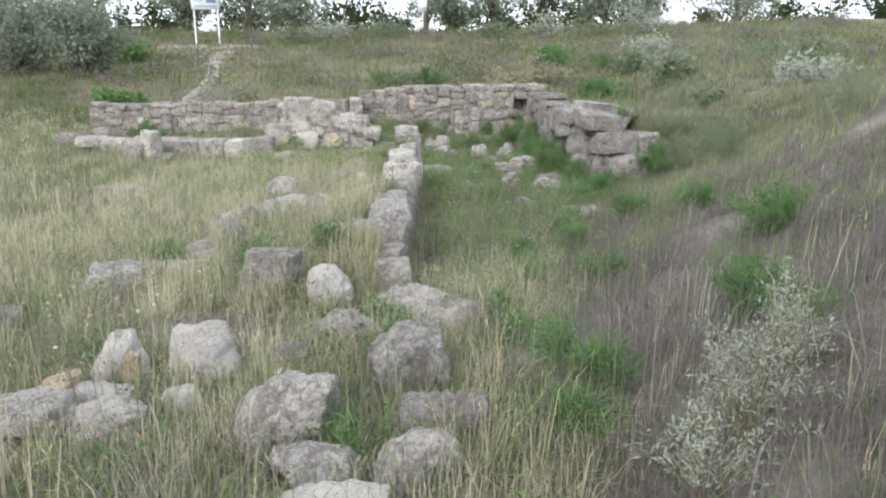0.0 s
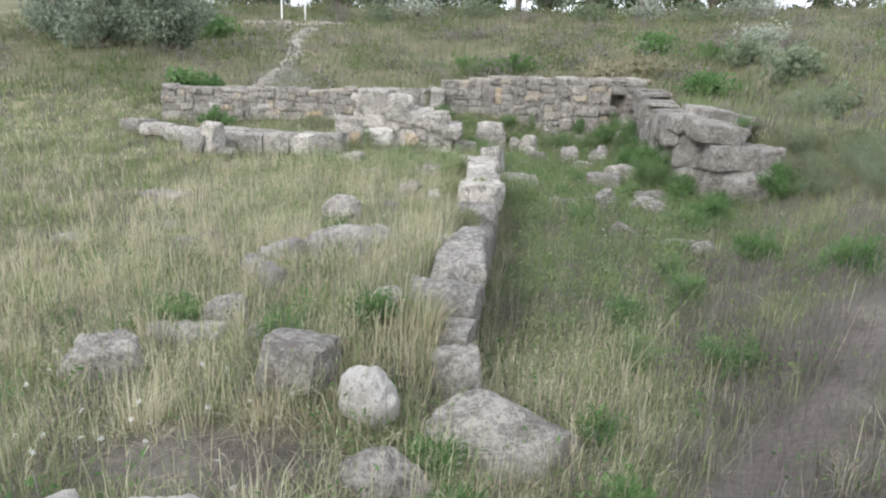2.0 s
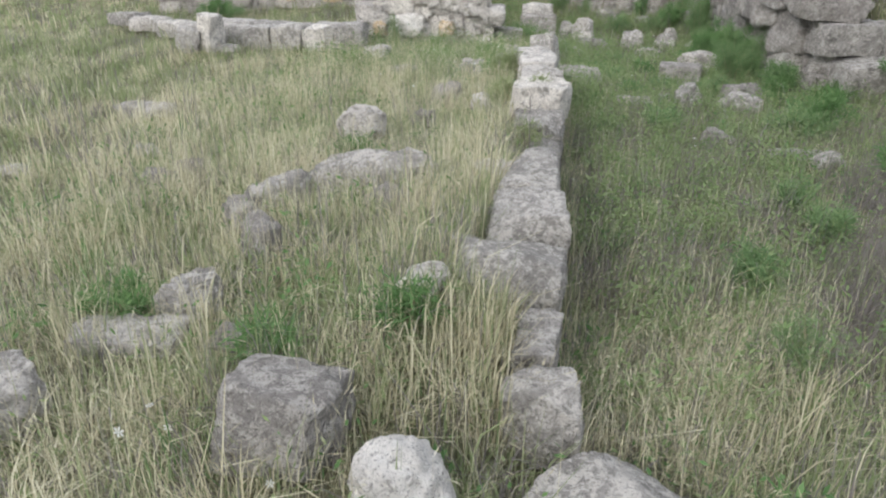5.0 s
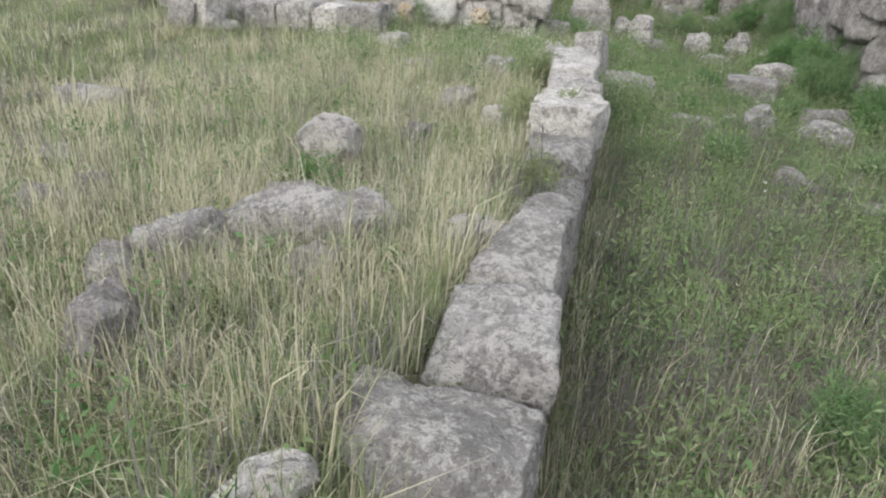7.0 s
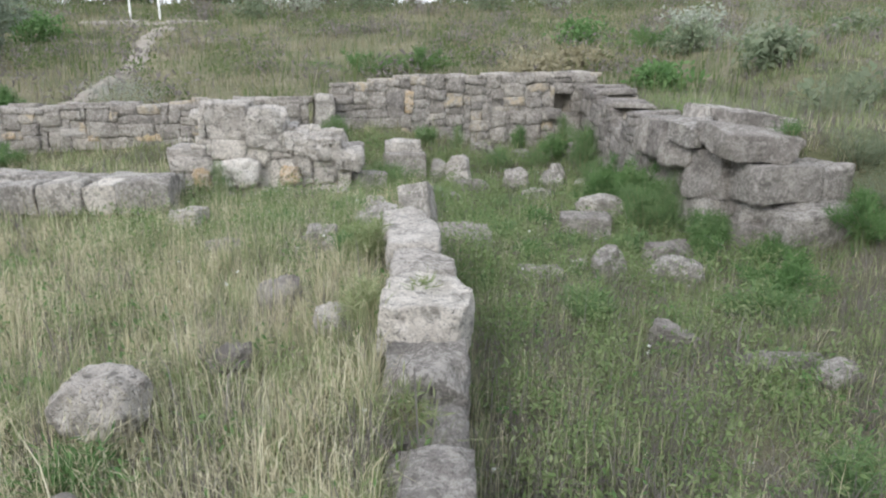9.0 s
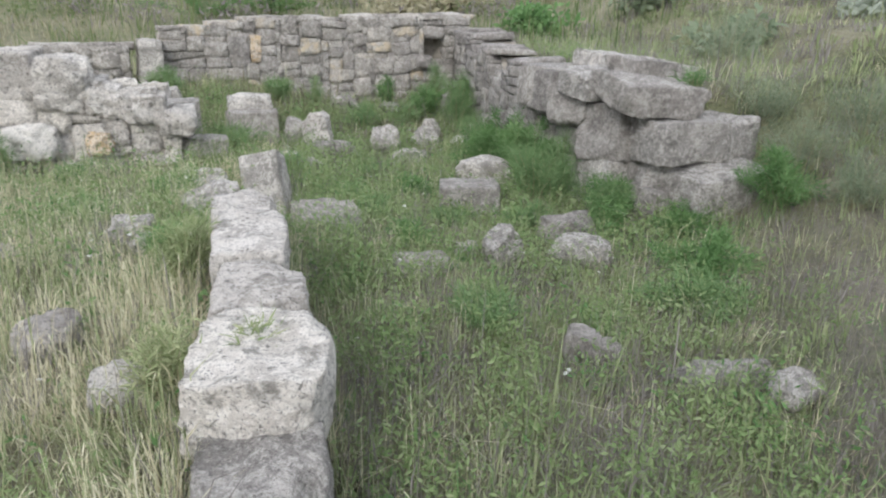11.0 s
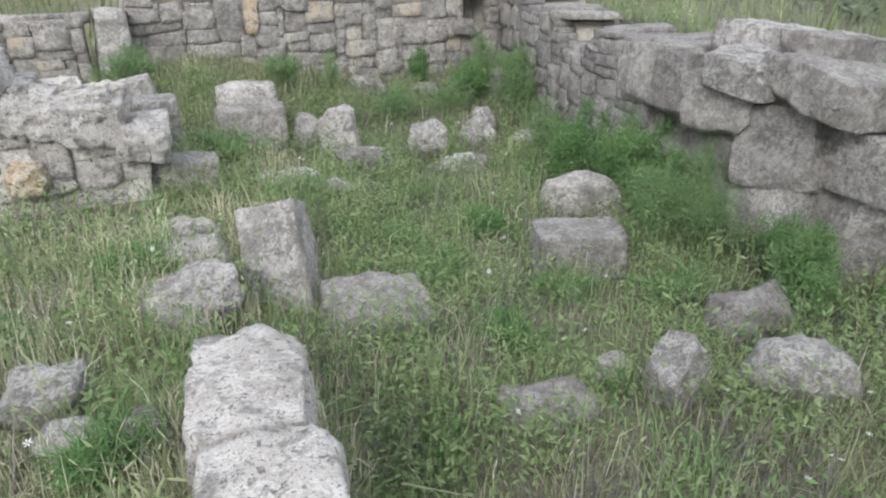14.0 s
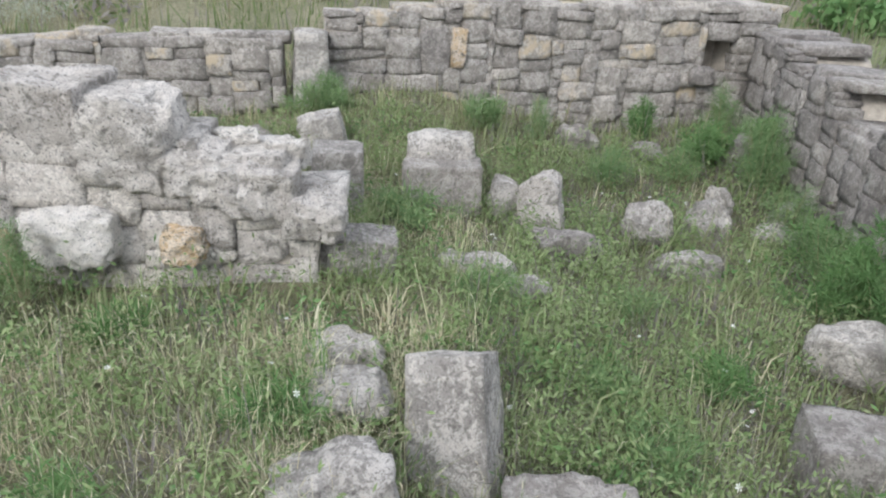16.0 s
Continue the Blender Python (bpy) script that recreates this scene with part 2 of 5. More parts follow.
BARK = plain("bark", (0.07, 0.055, 0.042), (0.16, 0.13, 0.105), 9.0, 0.95)
STEM = plain("stem", (0.20, 0.18, 0.10), (0.32, 0.29, 0.18), 20.0, 0.85)
WHITE_PAINT = plain("white_paint", (0.72, 0.72, 0.70), (0.82, 0.82, 0.80), 6.0, 0.5, 0.0, 0.002)
PRINT = plain("printed_board", (0.62, 0.66, 0.70), (0.74, 0.77, 0.80), 3.0, 0.45, 0.0, 0.001)
BLUE_INK = plain("blue_print", (0.22, 0.30, 0.42), (0.30, 0.38, 0.50), 5.0, 0.5, 0.0, 0.001)
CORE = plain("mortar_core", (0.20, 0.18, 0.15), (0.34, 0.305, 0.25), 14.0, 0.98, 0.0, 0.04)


# ---------------------------------------------------------------- shapes
def put(name, bm, mat, parent=None, label="", smooth=True):
    me = bpy.data.meshes.new(name)
    bm.to_mesh(me)
    bm.free()
    return put_mesh(name, me, mat, parent, label, smooth)


def put_mesh(name, me, mat, parent=None, label="", smooth=True):
    if mat:
        me.materials.append(mat)
    if smooth:
        me.shade_smooth()
    ob = new(name, me)
    if parent:
        ob.parent = parent
    if label:
        ob["label"] = label
    return ob


def from_arrays(name, verts, faces):
    """A mesh from arrays; faces all have as many corners."""
    me = bpy.data.meshes.new(name)
    n, k = faces.shape
    me.vertices.add(len(verts))
    me.vertices.foreach_set("co", np.ascontiguousarray(verts, np.float32).ravel())
    me.loops.add(n * k)
    me.loops.foreach_set("vertex_index", np.ascontiguousarray(faces, np.int32).ravel())
    me.polygons.add(n)
    me.polygons.foreach_set("loop_start", np.arange(0, n * k, k, dtype=np.int32))
    me.polygons.foreach_set("loop_total", np.full(n, k, np.int32))
    me.update(calc_edges=True)
    return me


def empty(name):
    return new(name)


def cube_sphere(n):
    """Unit cube surface, n cells a side: points and quads with shared corners."""
    index, pts, quads = {}, [], []

    def corner(a, b, c):
        key = (a, b, c)
        if key not in index:
            index[key] = len(pts)
            pts.append((2 * a / n - 1, 2 * b / n - 1, 2 * c / n - 1))
        return index[key]

    for axis in range(3):
        for side in (0, n):
            for i in range(n):
                for j in range(n):
                    ring = [(i, j), (i + 1, j), (i + 1, j + 1), (i, j + 1)]
                    q = []
                    for u, v in ring:
                        c = [0, 0, 0]
                        c[axis], c[(axis + 1) % 3], c[(axis + 2) % 3] = side, u, v
                        q.append(corner(*c))
                    quads.append(q if side else q[::-1])
    return np.array(pts), np.array(quads)


CUBES = {n: cube_sphere(n) for n in (3, 4, 6, 9, 14, 20)}


def stone_mesh(w, d, h, seed, round_=0.35, rough=0.10, n=9, chips=7, cut=0.84):
    """A lump of limestone in a box of w by d by h, standing on z = 0: between a block and a boulder, chipped by planes, uneven."""
    rng = np.random.default_rng(seed)
    p, q = CUBES[n]
    ball = p / np.linalg.norm(p, axis=1)[:, None]
    v = p * (1 - round_) + ball * round_ * 1.25
    for _ in range(chips):
        axis = rng.normal(size=3)
        axis /= np.linalg.norm(axis)
        far = (v @ axis).max() * rng.uniform(cut - 0.10, cut + 0.08)
        over = np.maximum(v @ axis - far, 0)
        v = v - over[:, None] * axis * 0.92
    s = float(rng.uniform(0, 50))
    half = np.array([w, d, h]) / 2
    v = v / np.abs(v).max(0)
    out = v * half
    size = (w * d * h) ** (1 / 3)
    if rough > 0:
        fine = n >= 9
        lump, grit = [], []
        for a, b, c in out:
            at = Vector((a / size * 1.4 + s, b / size * 1.4, c / size * 1.4))
            lump.append(noise.fractal(at, 0.9, 2.0, 4))
            grit.append(noise.ridged_multi_fractal(Vector((a * 9 + s, b * 9, c * 9)), 0.8, 2.1, 4, 1.0, 2.0) - 1.0 if fine else 0.0)
        way = v / np.linalg.norm(v, axis=1)[:, None]
        out = out + way * (np.array(lump) * rough * 0.62 * size + np.array(grit) * rough * 0.13)[:, None]
    out[:, 2] += h / 2
    return from_arrays("stone", out, q)


def area_of(x, y, w, d, turn):
    return (x, y, w / 2, d / 2, radians(turn))


TAKEN, SKIRTS = [], []


# ---------------------------------------------------------------- ground sheet
def spread(dense_a, dense_b, step, far):
    mid = np.arange(dense_a, dense_b + 1e-6, step)
    out = [step]
    while sum(out) < far:
        out.append(out[-1] * 1.16)
    reach = np.cumsum(out)
    return np.concatenate([(dense_a - reach)[::-1], mid, dense_b + reach])


def field(x, y, scale, seed):
    """Smooth patchiness from 0 to 1."""
    r = np.random.default_rng(seed)
    out = np.zeros_like(x)
    for k in range(7):
        a, f, p = r.uniform(0, 6.28), r.uniform(0.5, 1.9) / scale, r.uniform(0, 6.28)
        out += np.sin((x * np.cos(a) + y * np.sin(a)) * f * 6.28 + p)
    return 1 / (1 + np.exp(-out * 0.75))


def bank(x, y):
    """How much a place belongs to the dry bank."""
    toe = np.clip(np.where(y < 8, 0.35 + 0.13 * (y - 3), 1.00 + 0.34 * (y - 8)), 0.2, 3.6)
    return ease(-0.3, 0.7, x - toe) * (1 - ease(13, 15, y))


def sere(x, y):
    """The dry part of the bank in patches, fewer of them where the hollow turns green."""
    ragged = bank(x + 0.5 * (field(x, y, 1.7, 93) - 0.5), y)
    patch = 1 - 0.80 * ease(0.48, 0.75, field(x, y, 1.3, 91)) * (0.25 + 0.75 * ease(4.5, 7.5, y))
    return ragged * patch * (1 - 0.40 * ease(8.0, 11.5, y))


def track(x, y):
    """The faint worn track slanting up the bank, and the dusty places."""
    s = np.clip(((x - 0.7) * 2.6 + (y - 4.6) * 3.2) / (2.6 ** 2 + 3.2 ** 2), 0, 1)
    off = np.hypot(x - 0.7 - 2.6 * s, y - 4.6 - 3.2 * s)
    a = np.hypot((x + 1.6) / 0.85, (y - 4.86 - 0.15 * (x + 1.6)) / 0.36)
    c, w = math.cos(radians(35)), math.sin(radians(35))
    u, v = (x - 6.2) * c + (y - 9.8) * w, -(x - 6.2) * w + (y - 9.8) * c
    return np.maximum.reduce([1 - ease(0.10, 0.45, off), 0.95 * (1 - ease(0.6, 1.2, a)), 1 - ease(0.7, 1.1, np.hypot(u / 1.4, v / 0.5))])


def dryness(x, y):
    return np.clip(np.maximum(sere(x, y) * 0.85, track(x, y)), 0, 1)


def ground_sheet():
    xs, ys = spread(-11.0, 8.0, 0.12, 900), spread(-2.0, 24.0, 0.12, 900)
    gx, gy = np.meshgrid(xs, ys)
    z = ground(gx, gy)
    far = np.maximum(np.hypot(gx, gy - 20) - 60, 0)
    z = z * np.exp(-far / 300)
    verts = np.stack([gx, gy, z], -1).reshape(-1, 3)
    nx, ny = len(xs), len(ys)
    a = (np.arange(ny - 1)[:, None] * nx + np.arange(nx - 1)[None]).ravel()
    faces = np.stack([a, a + 1, a + nx + 1, a + nx], -1)
    me = from_arrays("ground", verts, faces)
    dry = me.attributes.new("dry", "FLOAT", "POINT")
    dry.data.foreach_set("value", dryness(verts[:, 0], verts[:, 1]).astype(np.float32))
    ob = put_mesh("ground", me, EARTH)
    tagged(ob, "rough pasture soil with dry litter between the ruins", "ground", kind="structure")


ground_sheet()


def hill_path(t):
    """Middle of the trodden path up the hill, t from 0 at the wall to 1 at the top."""
    x = -8.45 - 2.25 * ease(0.25, 1.0, np.asarray(t)) - 0.9 * t * (1 - t)
    return x, 22.3 + 14.2 * np.asarray(t)


def dirt_path():
    n = 60
    verts, faces = [], []
    for i in range(n + 1):
        x, y = hill_path(i / n)
        half = 0.32 + 0.10 * math.sin(i * 0.9) + 0.5 * max(0, i / n - 0.85)
        for side in (-1, -0.4, 0.4, 1):
            px, py = x + side * half, y + 0.1 * side
            verts.append((px, py, float(ground(px, py)) + (0.09 if abs(side) < 1 else -0.03)))
    for i in range(n):
        for j in range(3):
            a = i * 4 + j
            faces.append((a, a + 1, a + 5, a + 4))
    ob = put_mesh("dirt_path", from_arrays("dirt_path", np.array(verts), np.array(faces)), TRODDEN)
    tagged(ob, "narrow trodden earth path climbing the grassy hill", "path", kind="structure")


def bare_patch(x, y, rx, ry, turn, label):
    """A patch of bare trodden soil lying on the ground."""
    verts, faces, rings = [], [], 7
    ca, sa = math.cos(radians(turn)), math.sin(radians(turn))
    for i in range(rings + 1):
        for j in range(28):
            a = 2 * math.pi * j / 28
            r = i / rings * (1 + 0.16 * math.sin(3 * a + x) + 0.1 * math.sin(7 * a + y))
            u, v = r * rx * math.cos(a), r * ry * math.sin(a)
            px, py = x + u * ca - v * sa, y + u * sa + v * ca
            verts.append((px, py, float(ground(px, py)) + (0.022 if i < rings else -0.03)))
    for i in range(rings):
        for j in range(28):
            faces.append((i * 28 + j, (i + 1) * 28 + j, (i + 1) * 28 + (j + 1) % 28, i * 28 + (j + 1) % 28))
    ob = put_mesh("bare_soil", from_arrays("bare_soil", np.array(verts), np.array(faces)), TRODDEN)
    tagged(ob, label, "soil", kind="structure")


dirt_path()
bare_patch(-12.3, 38.3, 2.6, 1.0, 8, "trodden bare earth in front of the information board")


# ---------------------------------------------------------------- masonry
def placed(ob, x, y, z, turn=0.0, tip=0.0, lean=0.0):
    ob.matrix_basis = pose(x, y, z, tip, lean, turn)
    return ob


STOCK = {}


def stock_stone(w, d, h, seed, mat, n=4, round_=0.07, rough=0.085):
    """Meshes for wall stones, shared between stones of about the same size."""
    key = (round(w / 0.05), round(d / 0.05), round(h / 0.04), seed % 5, n, mat.name)
    if key not in STOCK:
        STOCK[key] = stone_mesh(key[0] * 0.05, key[1] * 0.05, key[2] * 0.04, sum(v * k for v, k in zip(key[:4], (7, 131, 1031, 17))) % 9973, round_, rough, n, 5, 0.92)
        STOCK[key].materials.append(mat)
        STOCK[key].shade_smooth()
    return STOCK[key]


def wall_run(name, label, a, b, thick, foot, top, course, seed, mat, holes=()):
    """A rubble wall from a to b. foot and top give heights along it (u from 0 to 1). Faces towards the right-hand side of a to b
    get single stones; a rough core stands behind them."""
    rng = random.Random(seed)
    a, b = Vector((*a, 0)), Vector((*b, 0))
    along = (b - a).normalized()
    out = Vector((along.y, -along.x, 0))
    total = (b - a).length
    wall = empty(name)
    tagged(wall, label, "wall", kind="structure")
    turn = math.degrees(math.atan2(along.y, along.x))
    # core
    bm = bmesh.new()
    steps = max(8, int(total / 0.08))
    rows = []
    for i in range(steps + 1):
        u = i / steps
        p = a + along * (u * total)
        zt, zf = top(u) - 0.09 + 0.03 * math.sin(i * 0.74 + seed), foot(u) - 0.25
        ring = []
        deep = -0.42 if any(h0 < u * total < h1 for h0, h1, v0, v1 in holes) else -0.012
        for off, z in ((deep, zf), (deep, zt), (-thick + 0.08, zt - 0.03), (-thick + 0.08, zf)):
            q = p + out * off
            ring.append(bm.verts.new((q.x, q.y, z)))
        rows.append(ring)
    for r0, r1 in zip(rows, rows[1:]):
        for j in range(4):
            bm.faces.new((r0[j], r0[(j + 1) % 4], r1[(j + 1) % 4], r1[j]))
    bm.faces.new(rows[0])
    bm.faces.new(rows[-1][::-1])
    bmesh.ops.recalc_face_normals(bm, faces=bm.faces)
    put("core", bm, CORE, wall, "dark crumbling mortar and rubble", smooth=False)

    def lay(u, z, w, h, depth, inset=0.0):
        me = stock_stone(w, depth, h, rng.randrange(99), mat)
        ob = new("stone", me)
        ob.parent = wall
        q = a + along * (u * total) + out * (-depth / 2 + 0.03 - inset)
        sx, sz = w / (round(w / 0.05) * 0.05), h / (round(h / 0.04) * 0.04)
        ob.matrix_basis = pose(q.x, q.y, z, rng.uniform(-3, 3), rng.uniform(-5, 5), turn + rng.uniform(-3, 3)) @ Matrix.Diagonal((sx, 1, sz, 1))

    cell_w, cell_h = 0.065, 0.055
    low = min(foot(u / 20) for u in range(21)) - 0.14
    high = max(top(u / 20) for u in range(21))
    cols, rows_n = int(total / cell_w), int((high - low) / cell_h) + 1
    used = np.zeros((rows_n, cols), bool)
    for c in range(cols):
        u = (c + 0.5) / cols
        for q in range(rows_n):
            z = low + (q + 0.5) * cell_h
            if z < foot(u) - 0.14 or z > top(u) - 0.02 or any(h0 < u * total < h1 and v0 < z < v1 for h0, h1, v0, v1 in holes):
                used[q, c] = True
    for q in range(rows_n):
        for c in range(cols):
            if used[q, c]:
                continue
            hn = rng.choices((2, 3, 4, 5, 6), (5, 8, 7, 3, 1) if course > 0 else (1, 2, 4, 5, 5))[0]
            wn_ = rng.randint(4, 10) if hn < 5 else rng.randint(5, 8)
            if course < 0:
                wn_ = rng.randint(5, 10)
            k = 0
            while k < wn_ and c + k < cols and not used[q, c + k]:
                k += 1
            if k < 3 and c + k < cols - 1 and rng.random() < 0.5:
                hn = min(hn, 2)
            j = 1
            while j < hn and q + j < rows_n and not used[q + j, c:c + k].any():
                j += 1
            used[q:q + j, c:c + k] = True
            lay((c + k / 2) / cols, low + q * cell_h, max(k * cell_w * 1.06, 0.08), max(j * cell_h * 1.06, 0.06), 0.24, rng.uniform(-0.018, 0.02))
    # stones along the top
    s = 0.0
    while s < total:
        w = rng.uniform(0.28, 0.55)
        u = min((s + w / 2) / total, 1.0)
        me = stock_stone(w, thick * 0.85, rng.uniform(0.08, 0.15), rng.randrange(99), mat)
        ob = new("capping_stone", me)
        ob.parent = wall
        q = a + along * (u * total) + out * (-thick / 2 + 0.02)
        ob.matrix_basis = pose(q.x, q.y, top(u) - 0.09, rng.uniform(-3, 3), rng.uniform(-3, 3), turn + rng.uniform(-3, 3))
        s += w * 0.97
    return wall


def line(u, *knots):
    return float(np.interp(u, [k[0] for k in knots], [k[1] for k in knots]))


# tall wall across the end
wall_run("wall_back", "tall ruined rubble wall of grey limestone with ochre patches", (-2.33, 20.55), (3.05, 22.0), 0.55,
         lambda u: line(u, (0, 0.72), (0.35, 0.50), (1, 0.25)), lambda u: line(u, (0, 1.66), (0.2, 1.70), (0.25, 1.76), (1, 1.80)),
         1, 3, WALL_STONE, holes=((4.62, 5.05, 0.98, 1.38),))
# low wall along the foot of the hill
wall_run("wall_left", "low ruined rubble wall along the foot of the hill", (-9.3, 19.0), (-2.75, 20.25), 0.5,
         lambda u: line(u, (0, 0.50), (0.6, 0.42), (1, 0.80)), lambda u: line(u, (0, 1.22), (0.03, 1.36), (0.62, 1.34), (0.8, 1.40), (1, 1.40)),
         1, 8, WALL_STONE)
# side wall holding the bank, hidden end towards the tall wall
# the shade on this face is put into its colour by the dull stone
wall_run("wall_side", "rubble wall of large stones holding the earth bank", (2.72, 21.7), (2.66, 16.9), 0.9,
         lambda u: line(u, (0, 0.05), (1, -0.10)), lambda u: line(u, (0, 1.56), (0.24, 1.50), (0.30, 1.28), (0.46, 1.36), (0.52, 1.02), (0.66, 0.98), (0.72, 1.30), (1, 1.28)),
         -1, 5, DULL_STONE)
# stump of masonry between the rooms
wall_run("wall_stump", "broken stump of mortared masonry stepping down to the grass", (-4.15, 16.62), (-1.67, 16.855), 0.62,
         lambda u: line(u, (0, 0.22), (1, 0.25)), lambda u: line(u, (0, 0.96), (0.16, 1.02), (0.20, 1.44), (0.56, 1.48), (0.62, 1.24), (0.74, 1.16), (0.90, 1.06), (1, 0.84)),
         -1, 12, BLEACHED_STONE)
# ---------------------------------------------------------------- big stones of the walls
def block(parent, name, x, y, z, w, d, h, turn=0, tip=0, lean=0, seed=1, mat=None, round_=0.18, rough=0.09, n=14, label="", chips=8, cut=0.91):
    """One dressed or broken block, its underside's middle at x, y, z."""
    me = stone_mesh(w * 1.02, d * 1.02, h * 1.02, seed, round_, rough * 1.3, n, chips, cut)
    me.materials.append(mat or GREY_STONE)
    me.shade_smooth()
    ob = new(name, me)
    placed(ob, x, y, z, turn, tip, lean)
    if parent:
        ob.parent = parent
    if label:
        ob["label"] = label
    return ob


# the wall that the walk follows: top course of long blocks, lower course facing the hollow
mid_wall = empty("wall_middle")
tagged(mid_wall, "low wall of long weathered limestone blocks, grass against one side", "wall", kind="structure")
COURSE = [
    # near end, far end, one side, other side, top
    (5.94, 6.24, -0.60, -0.28, 0.58), (6.30, 6.72, -0.60, -0.38, 0.58), (6.78, 7.36, -1.00, -0.37, 0.73),
    (7.38, 7.93, -0.86, -0.36, 0.77), (7.95, 8.84, -0.80, -0.40, 0.76), (9.05, 9.66, -0.78, -0.43, 0.53),
    (10.18, 10.74, -0.87, -0.40, 0.62), (10.62, 11.40, -0.91, -0.34, 0.82), (11.42, 12.08, -0.87, -0.42, 0.80),
    (12.10, 12.96, -0.92, -0.49, 0.82), (12.98, 13.74, -1.00, -0.58, 0.77),
]
for i, (y0, y1, x0, x1, zt) in enumerate(COURSE):
    hgt = 0.36 if i < 6 else 0.33
    block(mid_wall, "block", (x0 + x1) / 2, (y0 + y1) / 2, zt - hgt, x1 - x0, y1 - y0 - 0.03, hgt, (i * 37) % 7 - 3, (i * 23) % 5 - 2, (i * 29) % 5 - 2,
          40 + i, GREY_STONE if i < 7 else BLEACHED_STONE, 0.13, 0.085, 20, chips=12 if i < 7 else 9, cut=0.85 if i < 7 else 0.90)
    if i > 1:
        TAKEN.append((x0 + 0.05, x1, y0, y1))
rng = random.Random(4)
s = 6.2
while s < 13.6:
    w = rng.uniform(0.42, 0.8)
    x1 = float(np.interp(s, [6, 10, 11, 13.7], [-0.44, -0.42, -0.42, -0.66]))
    block(mid_wall, "footing_stone", x1 - 0.22, s + w / 2, -0.30, 0.46, w, 0.74, rng.uniform(-3, 3), 0, 0, 80 + int(s * 9), DULL_STONE, 0.15, 0.10, 9)
    s += w
# small stone wedged by the fifth block
block(mid_wall, "block", -0.90, 8.70, 0.46, 0.30, 0.24, 0.20, 20, 0, 0, 71, BLEACHED_STONE, 0.15, 0.12, 9)

# outer end of the side wall: big tumbled blocks
side_end = empty("wall_side_end")
tagged(side_end, "collapsed end of the side wall in huge stacked limestone blocks", "wall", kind="structure")
BIG = [
    # x, y, z, w, d, h, turn, tip, lean
    (3.32, 15.35, 1.02, 1.02, 0.80, 0.33, 6, 4, 6), (3.58, 15.12, 0.52, 0.86, 0.72, 0.46, 6, 2, 2), (3.90, 14.82, 0.04, 0.94, 0.62, 0.46, 12, 8, -3),
    (3.30, 15.02, -0.16, 0.42, 0.45, 0.42, 20, 6, 4), (3.66, 14.85, -0.14, 0.44, 0.42, 0.34, 12, -6, 0), (2.86, 15.98, 0.72, 0.50, 0.60, 0.50, 18, -10, 12),
    (3.06, 15.52, 0.44, 0.46, 0.62, 0.60, 24, -8, 6), (2.96, 15.88, 1.14, 0.62, 0.62, 0.24, 14, 5, -4), (2.80, 17.12, 0.74, 0.46, 0.66, 0.56, 4, -4, 6),
    (2.76, 16.55, 0.76, 0.46, 0.60, 0.52, 10, -5, 6), (3.38, 16.42, 1.26, 0.72, 0.62, 0.26, 30, 6, 6), (3.82, 16.10, 1.20, 0.72, 0.62, 0.24, -10, -5, 8),
    (3.40, 15.72, 1.30, 0.60, 0.50, 0.22, 20, 4, 5), (3.04, 15.55, -0.12, 0.48, 0.60, 0.58, 10, 0, 6), (2.98, 16.20, -0.10, 0.50, 0.75, 0.84, 4, 0, 6),
    (2.88, 16.90, -0.10, 0.50, 0.75, 0.82, 2, 0, 6), (4.22, 15.30, 0.40, 0.52, 0.66, 0.52, 20, 0, -6), (3.34, 15.08, 0.26, 0.30, 0.40, 0.26, -12, 0, 10),
]
# blocks 5, 8 and 14 get darker stone, shade of the recess as colour
for i, (x, y, z, w, d, h, turn, tip, lean) in enumerate(BIG):
    block(side_end, "block", x, y, z, w, d, h, turn, tip, lean, 140 + i, GREY_STONE if i % 3 and i not in (5, 8, 14) else DULL_STONE, 0.05, 0.085, 20, chips=7, cut=0.90)
    TAKEN.append((x - w / 2, x + w / 2, y - d / 2, y + d / 2))
block(side_end, "core", 3.52, 16.15, -0.2, 0.72, 2.0, 1.45, 0, 0, 0, 170, DULL_STONE, 0.1, 0.05, 9, "packed earth and rubble")

# front course of squared blocks on the grass
front = empty("wall_front")
tagged(front, "single course of squared limestone blocks half sunk in grass", "wall", kind="structure")
FRONT = [(-3.92, 15.28, 0.62, 0.42), (-4.44, 15.30, 0.40, 0.36), (-4.92, 15.28, 0.52, 0.37), (-5.44, 15.30, 0.48, 0.34), (-5.96, 15.40, 0.55, 0.34),
         (-6.55, 15.55, 0.62, 0.30), (-7.2, 15.85, 0.66, 0.26), (-7.9, 16.2, 0.7, 0.24), (-8.6, 16.6, 0.7, 0.22)]
for i, (x, y, w, h) in enumerate(FRONT):
    block(front, "block", x, y, 0.40 + (0.0 if i < 5 else 0.04 * (i - 4)), w, 0.50, h, (i * 7) % 5 - 2 - (0 if i < 5 else 24), (i * 3) % 4 - 2, (i * 5) % 5 - 2, 200 + i, BLEACHED_STONE if i % 3 == 1 else GREY_STONE, 0.12, 0.09, 14)
    TAKEN.append((x - w / 2, x + w / 2, y - 0.3, y + 0.3))
for i, (x, y, w, h) in enumerate([(-4.3, 16.0, 1.0, 0.30), (-5.4, 16.2, 1.2, 0.28), (-6.6, 16.6, 1.1, 0.28)]):
    block(front, "block", x, y, 0.42, w, 0.5, h, -8, 0, 2, 230 + i, GREY_STONE, 0.25, 0.1, 9)
    TAKEN.append((x - w / 2, x + w / 2, y - 0.3, y + 0.3))

